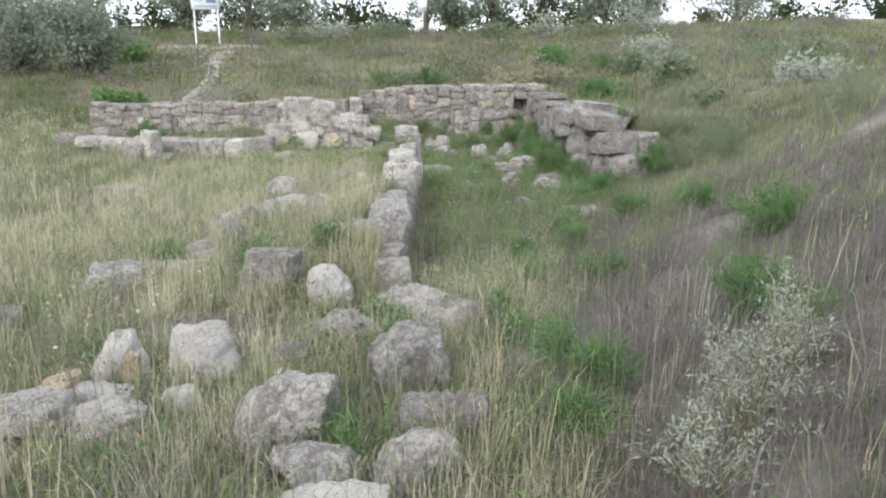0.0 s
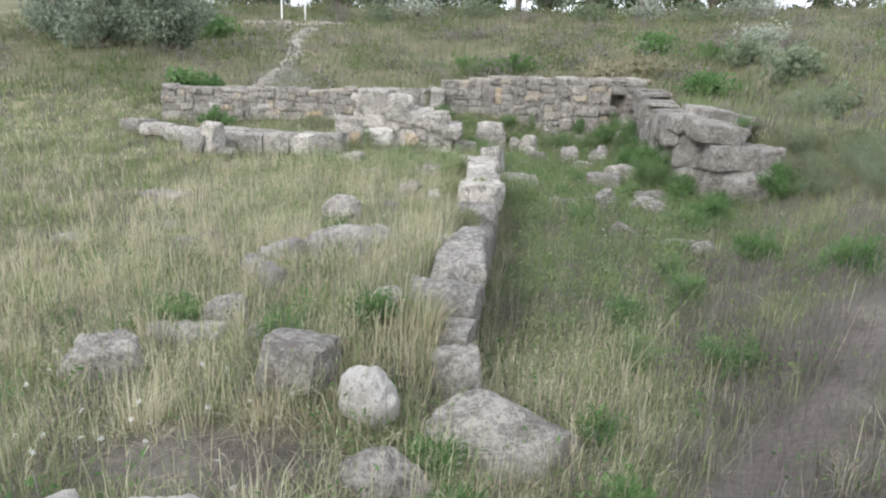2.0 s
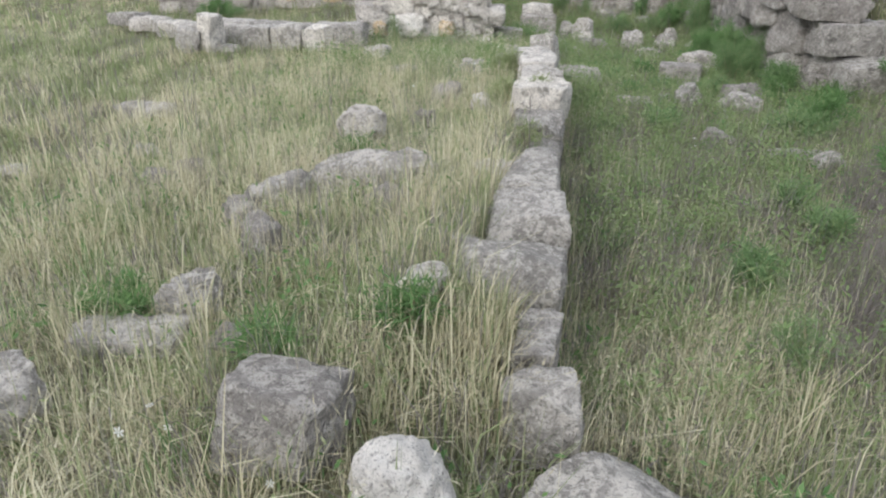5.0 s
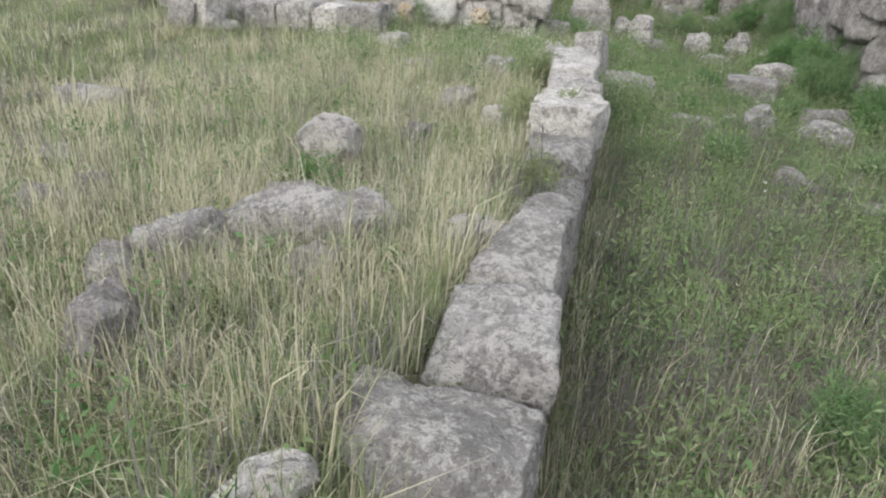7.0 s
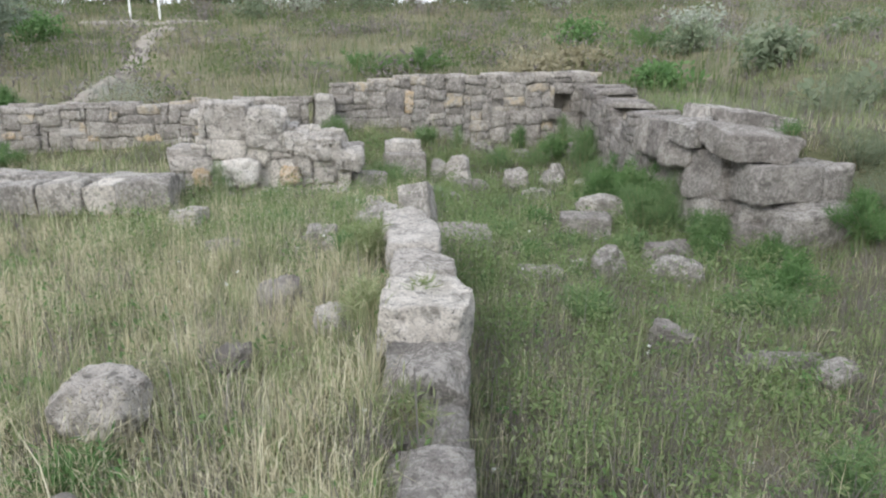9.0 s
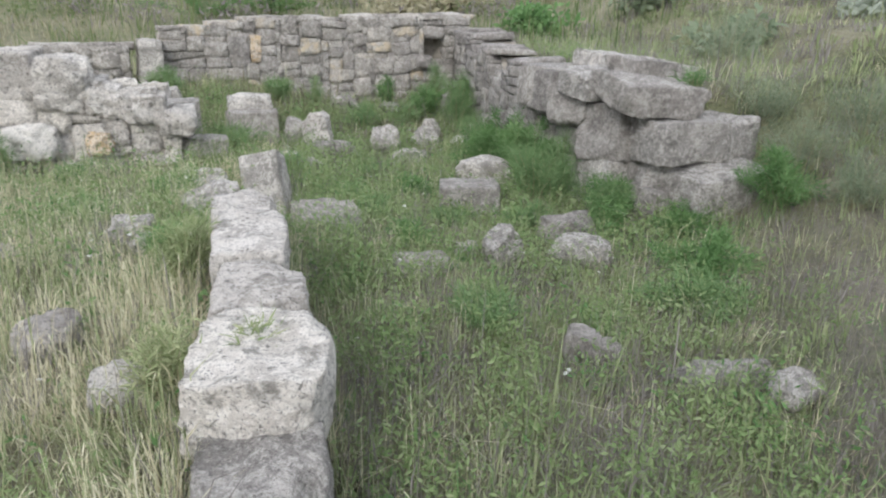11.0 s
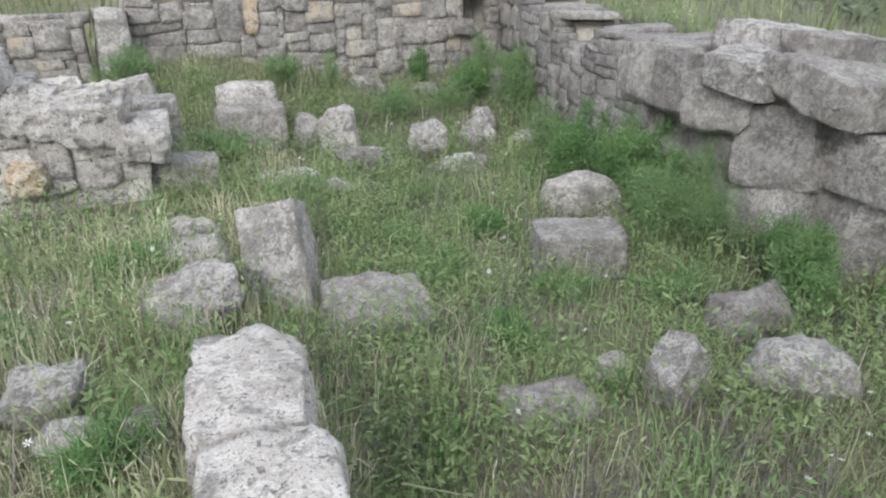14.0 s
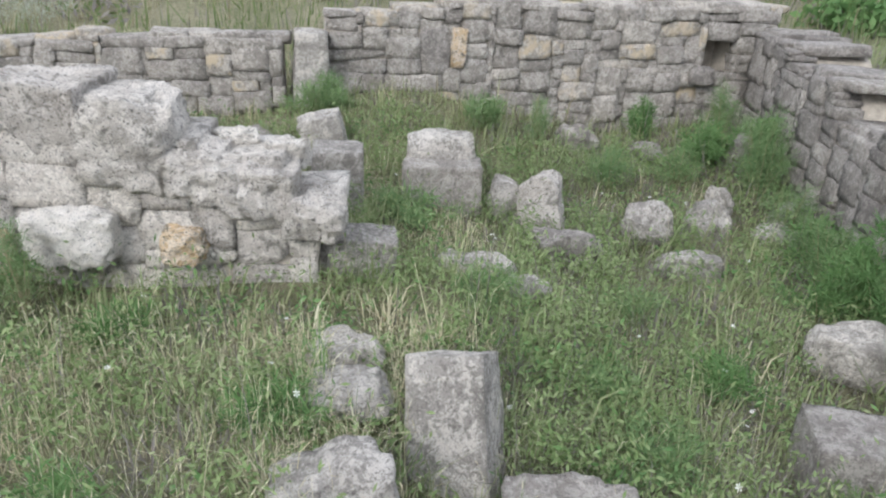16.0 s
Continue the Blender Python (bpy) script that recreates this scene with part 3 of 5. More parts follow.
# single stones of the stump: rough head, ochre and pale facing stones
STUMP = [
    (-3.40, 16.98, 0.86, 0.62, 0.70, 0.72, 4, 0, 2, BLEACHED_STONE, "tall pale stone at the head of the stump"), (-2.86, 17.00, 0.90, 0.52, 0.68, 0.62, 10, 3, 4, BLEACHED_STONE, "pitted rough stone on the stump"),
    (-2.46, 16.98, 0.86, 0.40, 0.60, 0.34, 14, 3, 6, BLEACHED_STONE, "broken stone on the stump"), (-2.06, 16.98, 0.78, 0.44, 0.60, 0.32, 8, 3, 5, BLEACHED_STONE, "broken stone on the stump"),
    (-1.72, 16.98, 0.62, 0.36, 0.55, 0.30, 8, 3, 9, BLEACHED_STONE, "broken stone at the low end of the stump"),
    (-3.70, 16.66, 0.30, 0.24, 0.30, 0.40, 5, 0, 0, OCHRE_STONE, "yellow ochre stone in the foot of the stump"), (-3.20, 16.72, 0.46, 0.56, 0.34, 0.34, 6, 3, 0, PALE_STONE, "pale chalky stone in the face of the stump"),
    (-2.50, 16.72, 0.44, 0.27, 0.26, 0.27, 12, 0, 0, OCHRE_STONE, "round ochre stone in the face of the stump"), (-2.28, 17.20, 1.06, 0.26, 0.26, 0.16, 30, 0, 0, BLEACHED_STONE, "small stone on top of the stump"),
    (-1.92, 17.16, 1.00, 0.28, 0.28, 0.18, 10, 0, 0, BLEACHED_STONE, "small stone on top of the stump"),
]
for i, (x, y, z, w, d, h, turn, tip, lean, mat, label) in enumerate(STUMP):
    ob = block(None, "masonry_stone", x, y, z, w, d, h, turn, tip, lean, 260 + i, mat, 0.14 if mat is not OCHRE_STONE else 0.45, 0.15, 20, chips=12, cut=0.86)
    tagged(ob, label, "stone")
TAKEN.append((-4.2, -1.6, 16.65, 17.3))
# upright jamb at the gap beside the tall wall
patch = block(None, "ochre_stone", -0.92, 20.95, 1.06, 0.17, 0.20, 0.44, 15, 0, 4, 295, OCHRE_STONE, 0.15, 0.08, 9)
tagged(patch, "narrow orange stone set in the tall wall", "stone")
slab = block(None, "facing_stone", -1.16, 20.925, 0.98, 0.34, 0.22, 0.52, 15, 0, -4, 296, DULL_STONE, 0.15, 0.06, 9)
tagged(slab, "tall brownish stone set in the tall wall", "stone")
jamb = block(None, "jamb_stone", -2.52, 20.42, 0.55, 0.36, 0.40, 0.92, 15, 0, 3, 290, GREY_STONE, 0.15, 0.07, 9)
tagged(jamb, "upright grey limestone jamb beside the tall wall", "stone")
blob = block(None, "niche_stone", 2.10, 21.72, 0.86, 0.30, 0.30, 0.22, 15, 0, 0, 291, DULL_STONE, 0.3, 0.1, 6)
tagged(blob, "loose stone lying in the hole of the tall wall", "stone")


for i, (x, z, w, h) in enumerate([(-8.05, 0.84, 0.26, 0.12), (-7.78, 0.80, 0.20, 0.10), (-8.12, 0.62, 0.18, 0.14), (-6.80, 0.82, 0.34, 0.13), (-6.45, 0.72, 0.22, 0.11), (-5.55, 0.70, 0.46, 0.12), (-4.95, 0.66, 0.24, 0.10)]):
    ob = block(None, "ochre_stone", x, 19.0 + (x + 9.3) * 0.191 + 0.04, z, w, 0.16, h, 11, 0, (i * 5) % 7 - 3, 310 + i, OCHRE_STONE if i % 3 else PALE_STONE, 0.2, 0.10, 9)
    tagged(ob, "pale ochre stone set in the low wall", "stone")


# ---------------------------------------------------------------- loose stones
def rock(x, y, w, h, seed, mat=None, d=0.0, turn=0, tip=0, lean=0, kind="round", sink=0.22, label="", name="rock", z=None, peak=0.0):
    d = d or w * 0.8
    h = h * 0.93
    n = 20 if y < 8 and w > 0.3 else 14
    if kind == "round":
        me = stone_mesh(w * 1.04, d, h * (1 + sink), seed, 0.50, 0.15, n, 13, 0.75)
    elif kind == "oval":
        me = stone_mesh(w * 1.04, d, h * (1 + sink), seed, 0.80, 0.15, n, 8, 0.82)
    elif kind == "block":
        me = stone_mesh(w, d, h * (1 + sink), seed, 0.06, 0.055, n, 4, 0.94)
    elif kind == "split":
        me = stone_mesh(w * 1.06, d, h * (1 + sink), seed, 0.30, 0.12, n, 8, 0.74)
    else:
        me = stone_mesh(w * 1.02, d, h * (1 + sink), seed, 0.10, 0.11, n, 8, 0.87)
    if peak:
        for v in me.vertices:
            v.co.x *= 1 - peak * max(0.0, v.co.z / (h * (1 + sink)))
    me.materials.append(mat or GREY_STONE)
    me.shade_smooth()
    ob = new(name, me)
    base = float(ground(x, y)) if z is None else z
    placed(ob, x, y, base - sink * h, turn, tip, lean)
    tagged(ob, label, "rock", "loose stones in the grass")
    TAKEN.append((x - w * 0.30, x + w * 0.30, y - d * 0.24, y + d * 0.32))
    SKIRTS.append((x, y, w, d, h, turn))
    return ob


GREY, PALE, SUNK = "grey lichen-covered limestone boulder lying in dry grass", "freshly broken white limestone lump on dry grass", "small grey limestone half buried in the grass"
CUT, BED = "squared grey limestone block fallen in the weeds", "flat worn limestone slab level with the grass"
# by the start
rock(-1.44, 4.04, 0.38, 0.44, 1, PALE_STONE, 0.20, 8, -8, -5, "oval", label="upright broken white limestone slab on dry grass")
rock(-1.97, 4.02, 0.40, 0.34, 2, PALE_STONE, 0.26, 15, -8, 6, "split", label="pointed white limestone lump with a fresh ochre break", peak=0.62)
rock(-1.88, 3.93, 0.13, 0.25, 302, OCHRE_STONE, 0.12, 15, -8, 8, "split", label="ochre flake broken off a white limestone lump", peak=0.5)
rock(-1.92, 3.70, 0.32, 0.17, 3, PALE_STONE, 0.28, -8, 4, 4, "split", label=PALE)
rock(-2.20, 3.76, 0.28, 0.16, 303, OCHRE_STONE, 0.24, 12, 4, -8, "split", label="rusty brown broken limestone beside white lumps")
rock(-1.47, 3.70, 0.22, 0.14, 304, PALE_STONE, 0.18, 20, 4, -8, "split", label=PALE)
rock(-1.76, 3.34, 0.40, 0.20, 4, BLEACHED_STONE, 0.3, 30, 0, 10, "split", label=GREY)
rock(-2.16, 3.36, 0.50, 0.24, 5, GREY_STONE, 0.4, 10, label=GREY)
rock(-0.77, 3.42, 0.54, 0.36, 6, GREY_STONE, 0.46, 20, 0, -8, label="large rounded grey limestone boulder with pale lichen")
rock(-0.22, 4.12, 0.46, 0.42, 7, GREY_STONE, 0.42, 5, label="knobbly grey limestone boulder among dry stalks")
rock(0.00, 3.45, 0.48, 0.20, 8, DULL_STONE, 0.36, 10, label="dark limestone half hidden under grass")
rock(-0.60, 3.00, 0.42, 0.18, 9, GREY_STONE, 0.3, 0, label=SUNK)
rock(-0.12, 2.98, 0.36, 0.24, 10, GREY_STONE, 0.3, 40, label=SUNK)
rock(-0.48, 2.68, 0.58, 0.16, 11, PALE_STONE, 0.3, 5, label=BED)
rock(-3.16, 4.82, 0.26, 0.22, 12, DULL_STONE, 0.22, 0, label=SUNK)
rock(-0.68, 4.86, 0.50, 0.24, 13, GREY_STONE, 0.42, -20, label=GREY)
rock(-1.40, 4.34, 0.28, 0.16, 14, DULL_STONE, 0.22, 0, label=SUNK)
rock(-1.02, 4.44, 0.32, 0.13, 15, DULL_STONE, 0.26, 15, label=SUNK)
# along the wall, grass side
rock(-0.16, 5.56, 0.80, 0.26, 16, GREY_STONE, 0.80, -42, 4, 6, "split", 0.3, label="big flat limestone block sloping into the grass")
rock(-0.87, 5.50, 0.34, 0.34, 17, PALE_STONE, 0.30, 15, 0, -10, "oval", label="small white limestone boulder beside a grass tuft")
rock(-1.41, 5.62, 0.43, 0.33, 18, GREY_STONE, 0.34, -6, -14, 0, "cut", label="squared limestone block tilted in the grass")
rock(-2.80, 5.74, 0.52, 0.31, 19, GREY_STONE, 0.38, 12, label=GREY)
rock(-2.52, 6.42, 0.56, 0.10, 20, GREY_STONE, 0.3, 4, 0, 0, "cut", label=BED)
rock(-2.36, 6.76, 0.33, 0.27, 21, GREY_STONE, 0.26, 30, label=GREY)
rock(-1.97, 6.40, 0.18, 0.13, 22, DULL_STONE, 0.16, label=SUNK)
rock(-2.26, 10.1, 0.50, 0.33, 23, BLEACHED_STONE, 0.50, 10, label="rounded pitted limestone boulder standing in the grass")
rock(-1.86, 8.74, 1.02, 0.34, 24, GREY_STONE, 0.32, 8, 0, -4, "oval", label="long curved kerb stone arching out of the grass")
rock(-2.46, 8.40, 0.56, 0.26, 25, GREY_STONE, 0.28, 44, 0, -6, "oval", label="curved kerb stone half sunk in the grass")
rock(-2.14, 9.22, 0.44, 0.20, 128, DULL_STONE, 0.30, 22, label=SUNK)
rock(-2.24, 7.52, 0.26, 0.25, 26, DULL_STONE, 0.46, 20, label=GREY)
rock(-2.62, 8.02, 0.28, 0.22, 126, DULL_STONE, 0.4, 30, label=SUNK)
rock(-1.62, 8.25, 0.30, 0.14, 127, DULL_STONE, 0.3, 0, label=SUNK)
rock(-3.62, 8.70, 0.34, 0.14, 27, DULL_STONE, label=SUNK)
rock(-3.55, 9.08, 0.24, 0.15, 28, DULL_STONE, label=SUNK)
rock(-5.05, 10.98, 0.72, 0.19, 29, GREY_STONE, 0.4, 12, label=BED)
rock(-4.24, 9.57, 0.26, 0.13, 30, GREY_STONE, label=SUNK)
rock(-5.25, 8.98, 0.36, 0.12, 31, GREY_STONE, label=SUNK)
rock(-1.75, 11.98, 0.38, 0.22, 32, DULL_STONE, label=SUNK)
rock(-1.06, 6.66, 0.26, 0.14, 33, BLEACHED_STONE, 0.2, 10, label=SUNK)
rock(-1.22, 11.30, 0.30, 0.20, 34, GREY_STONE, label=SUNK)
rock(-1.84, 10.85, 0.26, 0.18, 35, DULL_STONE, label=SUNK)
rock(-2.62, 13.55, 0.46, 0.12, 36, GREY_STONE, 0.3, label=BED)
rock(-3.22, 14.45, 0.42, 0.27, 37, GREY_STONE, 0.34, label=GREY)
rock(-6.10, 14.72, 0.34, 0.62, 38, BLEACHED_STONE, 0.34, -12, 0, 8, "cut", label="pale upright limestone stump before the block course")
rock(-6.42, 14.55, 0.34, 0.40, 138, GREY_STONE, 0.3, 20, 0, 14, "cut", label=GREY)
rock(-5.72, 14.62, 0.36, 0.16, 139, GREY_STONE, label=SUNK)
rock(-1.53, 13.60, 0.30, 0.17, 39, GREY_STONE, label=SUNK)
rock(-1.28, 13.60, 0.26, 0.15, 40, DULL_STONE, label=SUNK)
rock(-1.70, 13.95, 0.36, 0.18, 41, GREY_STONE, label=SUNK)
# hollow beside the wall
rock(0.63, 13.97, 0.50, 0.20, 42, DULL_STONE, 0.36, 6, label=BED)
rock(1.06, 14.18, 0.24, 0.16, 43, DULL_STONE, label=SUNK)
rock(1.42, 14.00, 0.34, 0.36, 44, GREY_STONE, 0.22, 30, 0, -26, "cut", label="thin limestone slab leaning in the weeds")
rock(2.02, 13.90, 0.60, 0.34, 45, GREY_STONE, 0.44, -14, label="angular grey limestone boulder in the hollow")
rock(2.20, 14.50, 0.58, 0.34, 46, DULL_STONE, 0.42, 10, label=GREY)
rock(1.46, 12.25, 0.40, 0.20, 47, DULL_STONE, 0.2, -40, 0, 10, "cut", label=SUNK)
rock(2.12, 11.78, 0.72, 0.16, 48, GREY_STONE, 0.3, 10, label=BED)
rock(2.45, 11.50, 0.40, 0.20, 148, GREY_STONE, 0.3, 30, label=SUNK)
rock(1.46, 15.62, 0.66, 0.38, 49, DULL_STONE, 0.42, -10, 0, 0, "block", label=CUT)
rock(1.98, 16.66, 0.76, 0.40, 50, GREY_STONE, 0.5, 4, label="pale rounded limestone block behind the squared one")
rock(-0.66, 15.20, 0.40, 0.66, 51, GREY_STONE, 0.34, -12, -26, -12, "block", label="leaning squared pillar block of grey limestone")
rock(-0.16, 14.98, 0.64, 0.22, 52, DULL_STONE, 0.5, 10, 12, 0, "cut", label="sloping flat limestone slab with grass on it")
rock(-1.18, 14.80, 0.52, 0.34, 53, GREY_STONE, 0.4, 15, 0, 0, label="cracked limestone block continuing the wall line")
rock(-1.22, 15.55, 0.46, 0.20, 54, GREY_STONE, 0.4, 5, label=BED)
rock(-1.30, 15.95, 0.44, 0.18, 55, GREY_STONE, 0.4, 12, label=BED)
rock(-0.94, 18.78, 0.72, 0.40, 56, WALL_STONE, 0.40, 6, 0, 0, "block", label="squared limestone block with a pinkish face in the grass")
rock(-0.98, 19.02, 0.62, 0.58, 156, GREY_STONE, 0.34, 8, 0, 0, "cut", label="grey limestone block stacked behind the squared one")
rock(-0.36, 18.82, 0.34, 0.46, 57, GREY_STONE, 0.3, 0, 0, 4, label=GREY)
rock(0.02, 18.60, 0.38, 0.66, 58, BLEACHED_STONE, 0.40, -8, -10, -8, "cut", label="pale upright limestone block in a row of stones")
rock(0.16, 18.10, 0.62, 0.30, 158, DULL_STONE, 0.4, 10, label=GREY)
rock(0.96, 18.72, 0.42, 0.44, 59, GREY_STONE, 0.4, 5, label=GREY)
rock(1.22, 18.20, 0.64, 0.26, 60, GREY_STONE, 0.4, label=GREY)
rock(1.62, 19.05, 0.42, 0.34, 61, GREY_STONE, 0.36, label=GREY)
rock(1.76, 19.30, 0.26, 0.44, 161, GREY_STONE, 0.26, label=SUNK)
rock(2.20, 18.80, 0.46, 0.24, 62, GREY_STONE, 0.36, label=SUNK)
rock(2.34, 19.15, 0.26, 0.32, 162, DULL_STONE, 0.24, label=SUNK)
rock(2.40, 18.30, 0.40, 0.16, 163, GREY_STONE, 0.3, label=SUNK)
rock(-1.79, 18.26, 0.42, 0.58, 63, GREY_STONE, 0.40, 8, 0, 0, "block", label="upright pitted limestone block yellow at its foot")
rock(-2.10, 19.35, 0.42, 0.36, 64, GREY_STONE, 0.36, 8, 0, -14, "cut", label=GREY)
rock(-2.9, 19.2, 0.55, 0.30, 164, DULL_STONE, 0.4, 8, label=GREY)
rock(-3.4, 19.0, 0.36, 0.26, 165, DULL_STONE, 0.3, 8, label=SUNK)
rock(-1.46, 17.15, 0.54, 0.30, 65, GREY_STONE, 0.36, 8, 0, 4, "block", label=CUT)
rock(-0.55, 17.50, 0.70, 0.14, 66, GREY_STONE, 0.34, -8, label=BED)
rock(-0.22, 17.30, 0.34, 0.16, 166, GREY_STONE, 0.3, label=SUNK)
rock(0.50, 20.60, 0.56, 0.30, 67, DULL_STONE, 0.4, 8, label=GREY)
rock(2.25, 20.40, 0.36, 0.40, 68, DULL_STONE, 0.36, 8, label=GREY)
rock(1.30, 20.5, 0.4, 0.2, 69, DULL_STONE, 0.3, 8, label=SUNK)
# ---------------------------------------------------------------- grass
TAKEN_A = np.array(TAKEN)


def free_of_stones(x, y, grow=0.0):
    ok = np.ones(len(x), bool)
    for x0, x1, y0, y1 in TAKEN_A:
        ok &= ~((x > x0 - grow) & (x < x1 + grow) & (y > y0 - grow) & (y < y1 + grow))
    # inside the long walls
    for (ax, ay), (bx, by), t in (((-2.33, 20.55), (3.05, 22.0), 0.6), ((-9.3, 19.0), (-2.75, 20.25), 0.55), ((2.72, 21.7), (2.66, 16.9), 0.9)):
        L = math.hypot(bx - ax, by - ay)
        ux, uy = (bx - ax) / L, (by - ay) / L
        s = (x - ax) * ux + (y - ay) * uy
        o = (x - ax) * uy - (y - ay) * ux
        ok &= ~((s > -0.05) & (s < L + 0.05) & (o < 0.04) & (o > -t))
    return ok


def blades(name, label, mat, x, y, length, width, seed, lean=0.45, bent=0.18, base=None, tuft=None):
    """One blade at each place; those of a tuft lean out of its middle and are tall or short together."""
    r = np.random.default_rng(seed)
    n = len(x)
    z = ground(x, y) - 0.02 if base is None else base
    order = r.permutation(n)
    x, y, z, length, width = x[order], y[order], z[order], length[order], width[order]
    turn = r.uniform(0, 2 * np.pi, n)
    tilt = np.abs(r.normal(0, lean, n)) + 0.05
    if tuft is not None:
        away, off, grown = tuft[:, order]
        turn = away + r.normal(0, 0.9, n)
        tilt = np.minimum(tilt * (0.45 + 0.5 * off), 1.35)
        length = length * grown
    wind = 0.03
    dx, dy = np.cos(turn) * np.sin(tilt) + wind, np.sin(turn) * np.sin(tilt)
    up = np.cos(np.minimum(tilt, 1.3))
    px, py = -np.sin(turn + r.normal(0, 0.6, n)), np.cos(turn + r.normal(0, 0.6, n))
    hx, hy = px * width / 2, py * width / 2
    # most blades are straight slivers, the rest bend over
    k = int(n * (1 - bent))
    v1 = np.zeros((k, 3, 3), np.float32)
    v1[:, 0] = np.stack([x - hx, y - hy, z], -1)[:k]
    v1[:, 1] = np.stack([x + hx, y + hy, z], -1)[:k]
    v1[:, 2] = np.stack([x + dx * length, y + dy * length, z + up * length], -1)[:k]
    t1 = np.arange(k * 3).reshape(k, 3)
    m = n - k
    v2 = np.zeros((m, 5, 3), np.float32)
    for i, (s, wd) in enumerate(((0.0, 1.0), (0.6, 0.75))):
        cx, cy, cz = x + dx * length * s * 0.62, y + dy * length * s * 0.62, z + up * length * s * 1.15
        v2[:, 2 * i] = np.stack([cx - hx * wd, cy - hy * wd, cz], -1)[k:]
        v2[:, 2 * i + 1] = np.stack([cx + hx * wd, cy + hy * wd, cz], -1)[k:]
    v2[:, 4] = np.stack([x + dx * length * 1.15, y + dy * length * 1.15, z + up * length * 0.88], -1)[k:]
    o = (np.arange(m) * 5)[:, None] + k * 3
    t2 = np.concatenate([o + np.array([[0, 1, 3]]), o + np.array([[0, 3, 2]]), o + np.array([[2, 3, 4]])], 1).reshape(-1, 3)
    v = np.concatenate([v1.reshape(-1, 3), v2.reshape(-1, 3)])
    tri = np.concatenate([t1, t2])
    ob = put_mesh(name, from_arrays(name, v.reshape(-1, 3), tri), mat)
    tagged(ob, label, "grass", kind="stuff")
    return ob


def scatter(count, x0, x1, y0, y1, seed, keep=None, clump=0.10, per=9):
    """Tufted places in a rectangle."""
    r = np.random.default_rng(seed)
    m = count // per
    cx, cy = r.uniform(x0, x1, m), r.uniform(y0, y1, m)
    if keep is not None:
        ok = r.uniform(0, 1, m) < keep(cx, cy)
        cx, cy = cx[ok], cy[ok]
    ox, oy = r.normal(0, clump, len(cx) * per), r.normal(0, clump, len(cx) * per)
    grown = np.repeat(np.exp(r.normal(0, 0.33, len(cx))), per)
    x, y = np.repeat(cx, per) + ox, np.repeat(cy, per) + oy
    ok = free_of_stones(x, y)
    return x[ok], y[ok], r, np.stack([np.arctan2(oy, ox), np.hypot(ox, oy) / clump, grown])[:, ok]


def hollow(x, y):
    return ease(-0.5, -0.2, x) * ease(6.5, 9.0, y) * (1 - bank(x, y))


def straw_share(x, y):
    return np.clip(0.10 + 0.62 * ease(0.30, 0.70, field(x, y, 1.8, 5)) + 0.30 * ease(0.55, 0.85, field(x, y, 1.1, 95)) + 0.22 * ease(-0.7, -1.3, x) * ease(5.0, 7.0, y) * (1 - ease(13.0, 15.0, y)), 0, 1) * (1 - 0.78 * hollow(x, y)) * (1 - 0.90 * bank(x, y)) * (1 - 0.6 * ease(3.2, 5.0, x)) * (1 - 0.985 * track(x, y))


def sward_share(x, y):
    return np.clip(1.08 - 0.62 * ease(0.30, 0.70, field(x, y, 1.8, 5)) - 0.32 * hollow(x, y) * (1 - ease(10.0, 13.0, y)), 0, 1) * (1 - 0.9 * sere(x, y)) * (1 - 0.985 * track(x, y))


def brown_share(x, y):
    return np.clip(0.10 + 0.9 * sere(x, y) + 0.3 * (1 - ease(4, 6, y)) + 0.9 * field(x, y, 1.6, 15) * hollow(x, y) + 0.45 * ease(0.45, 0.8, field(x, y, 1.2, 17)), 0, 1) * (1 - 0.86 * track(x, y))


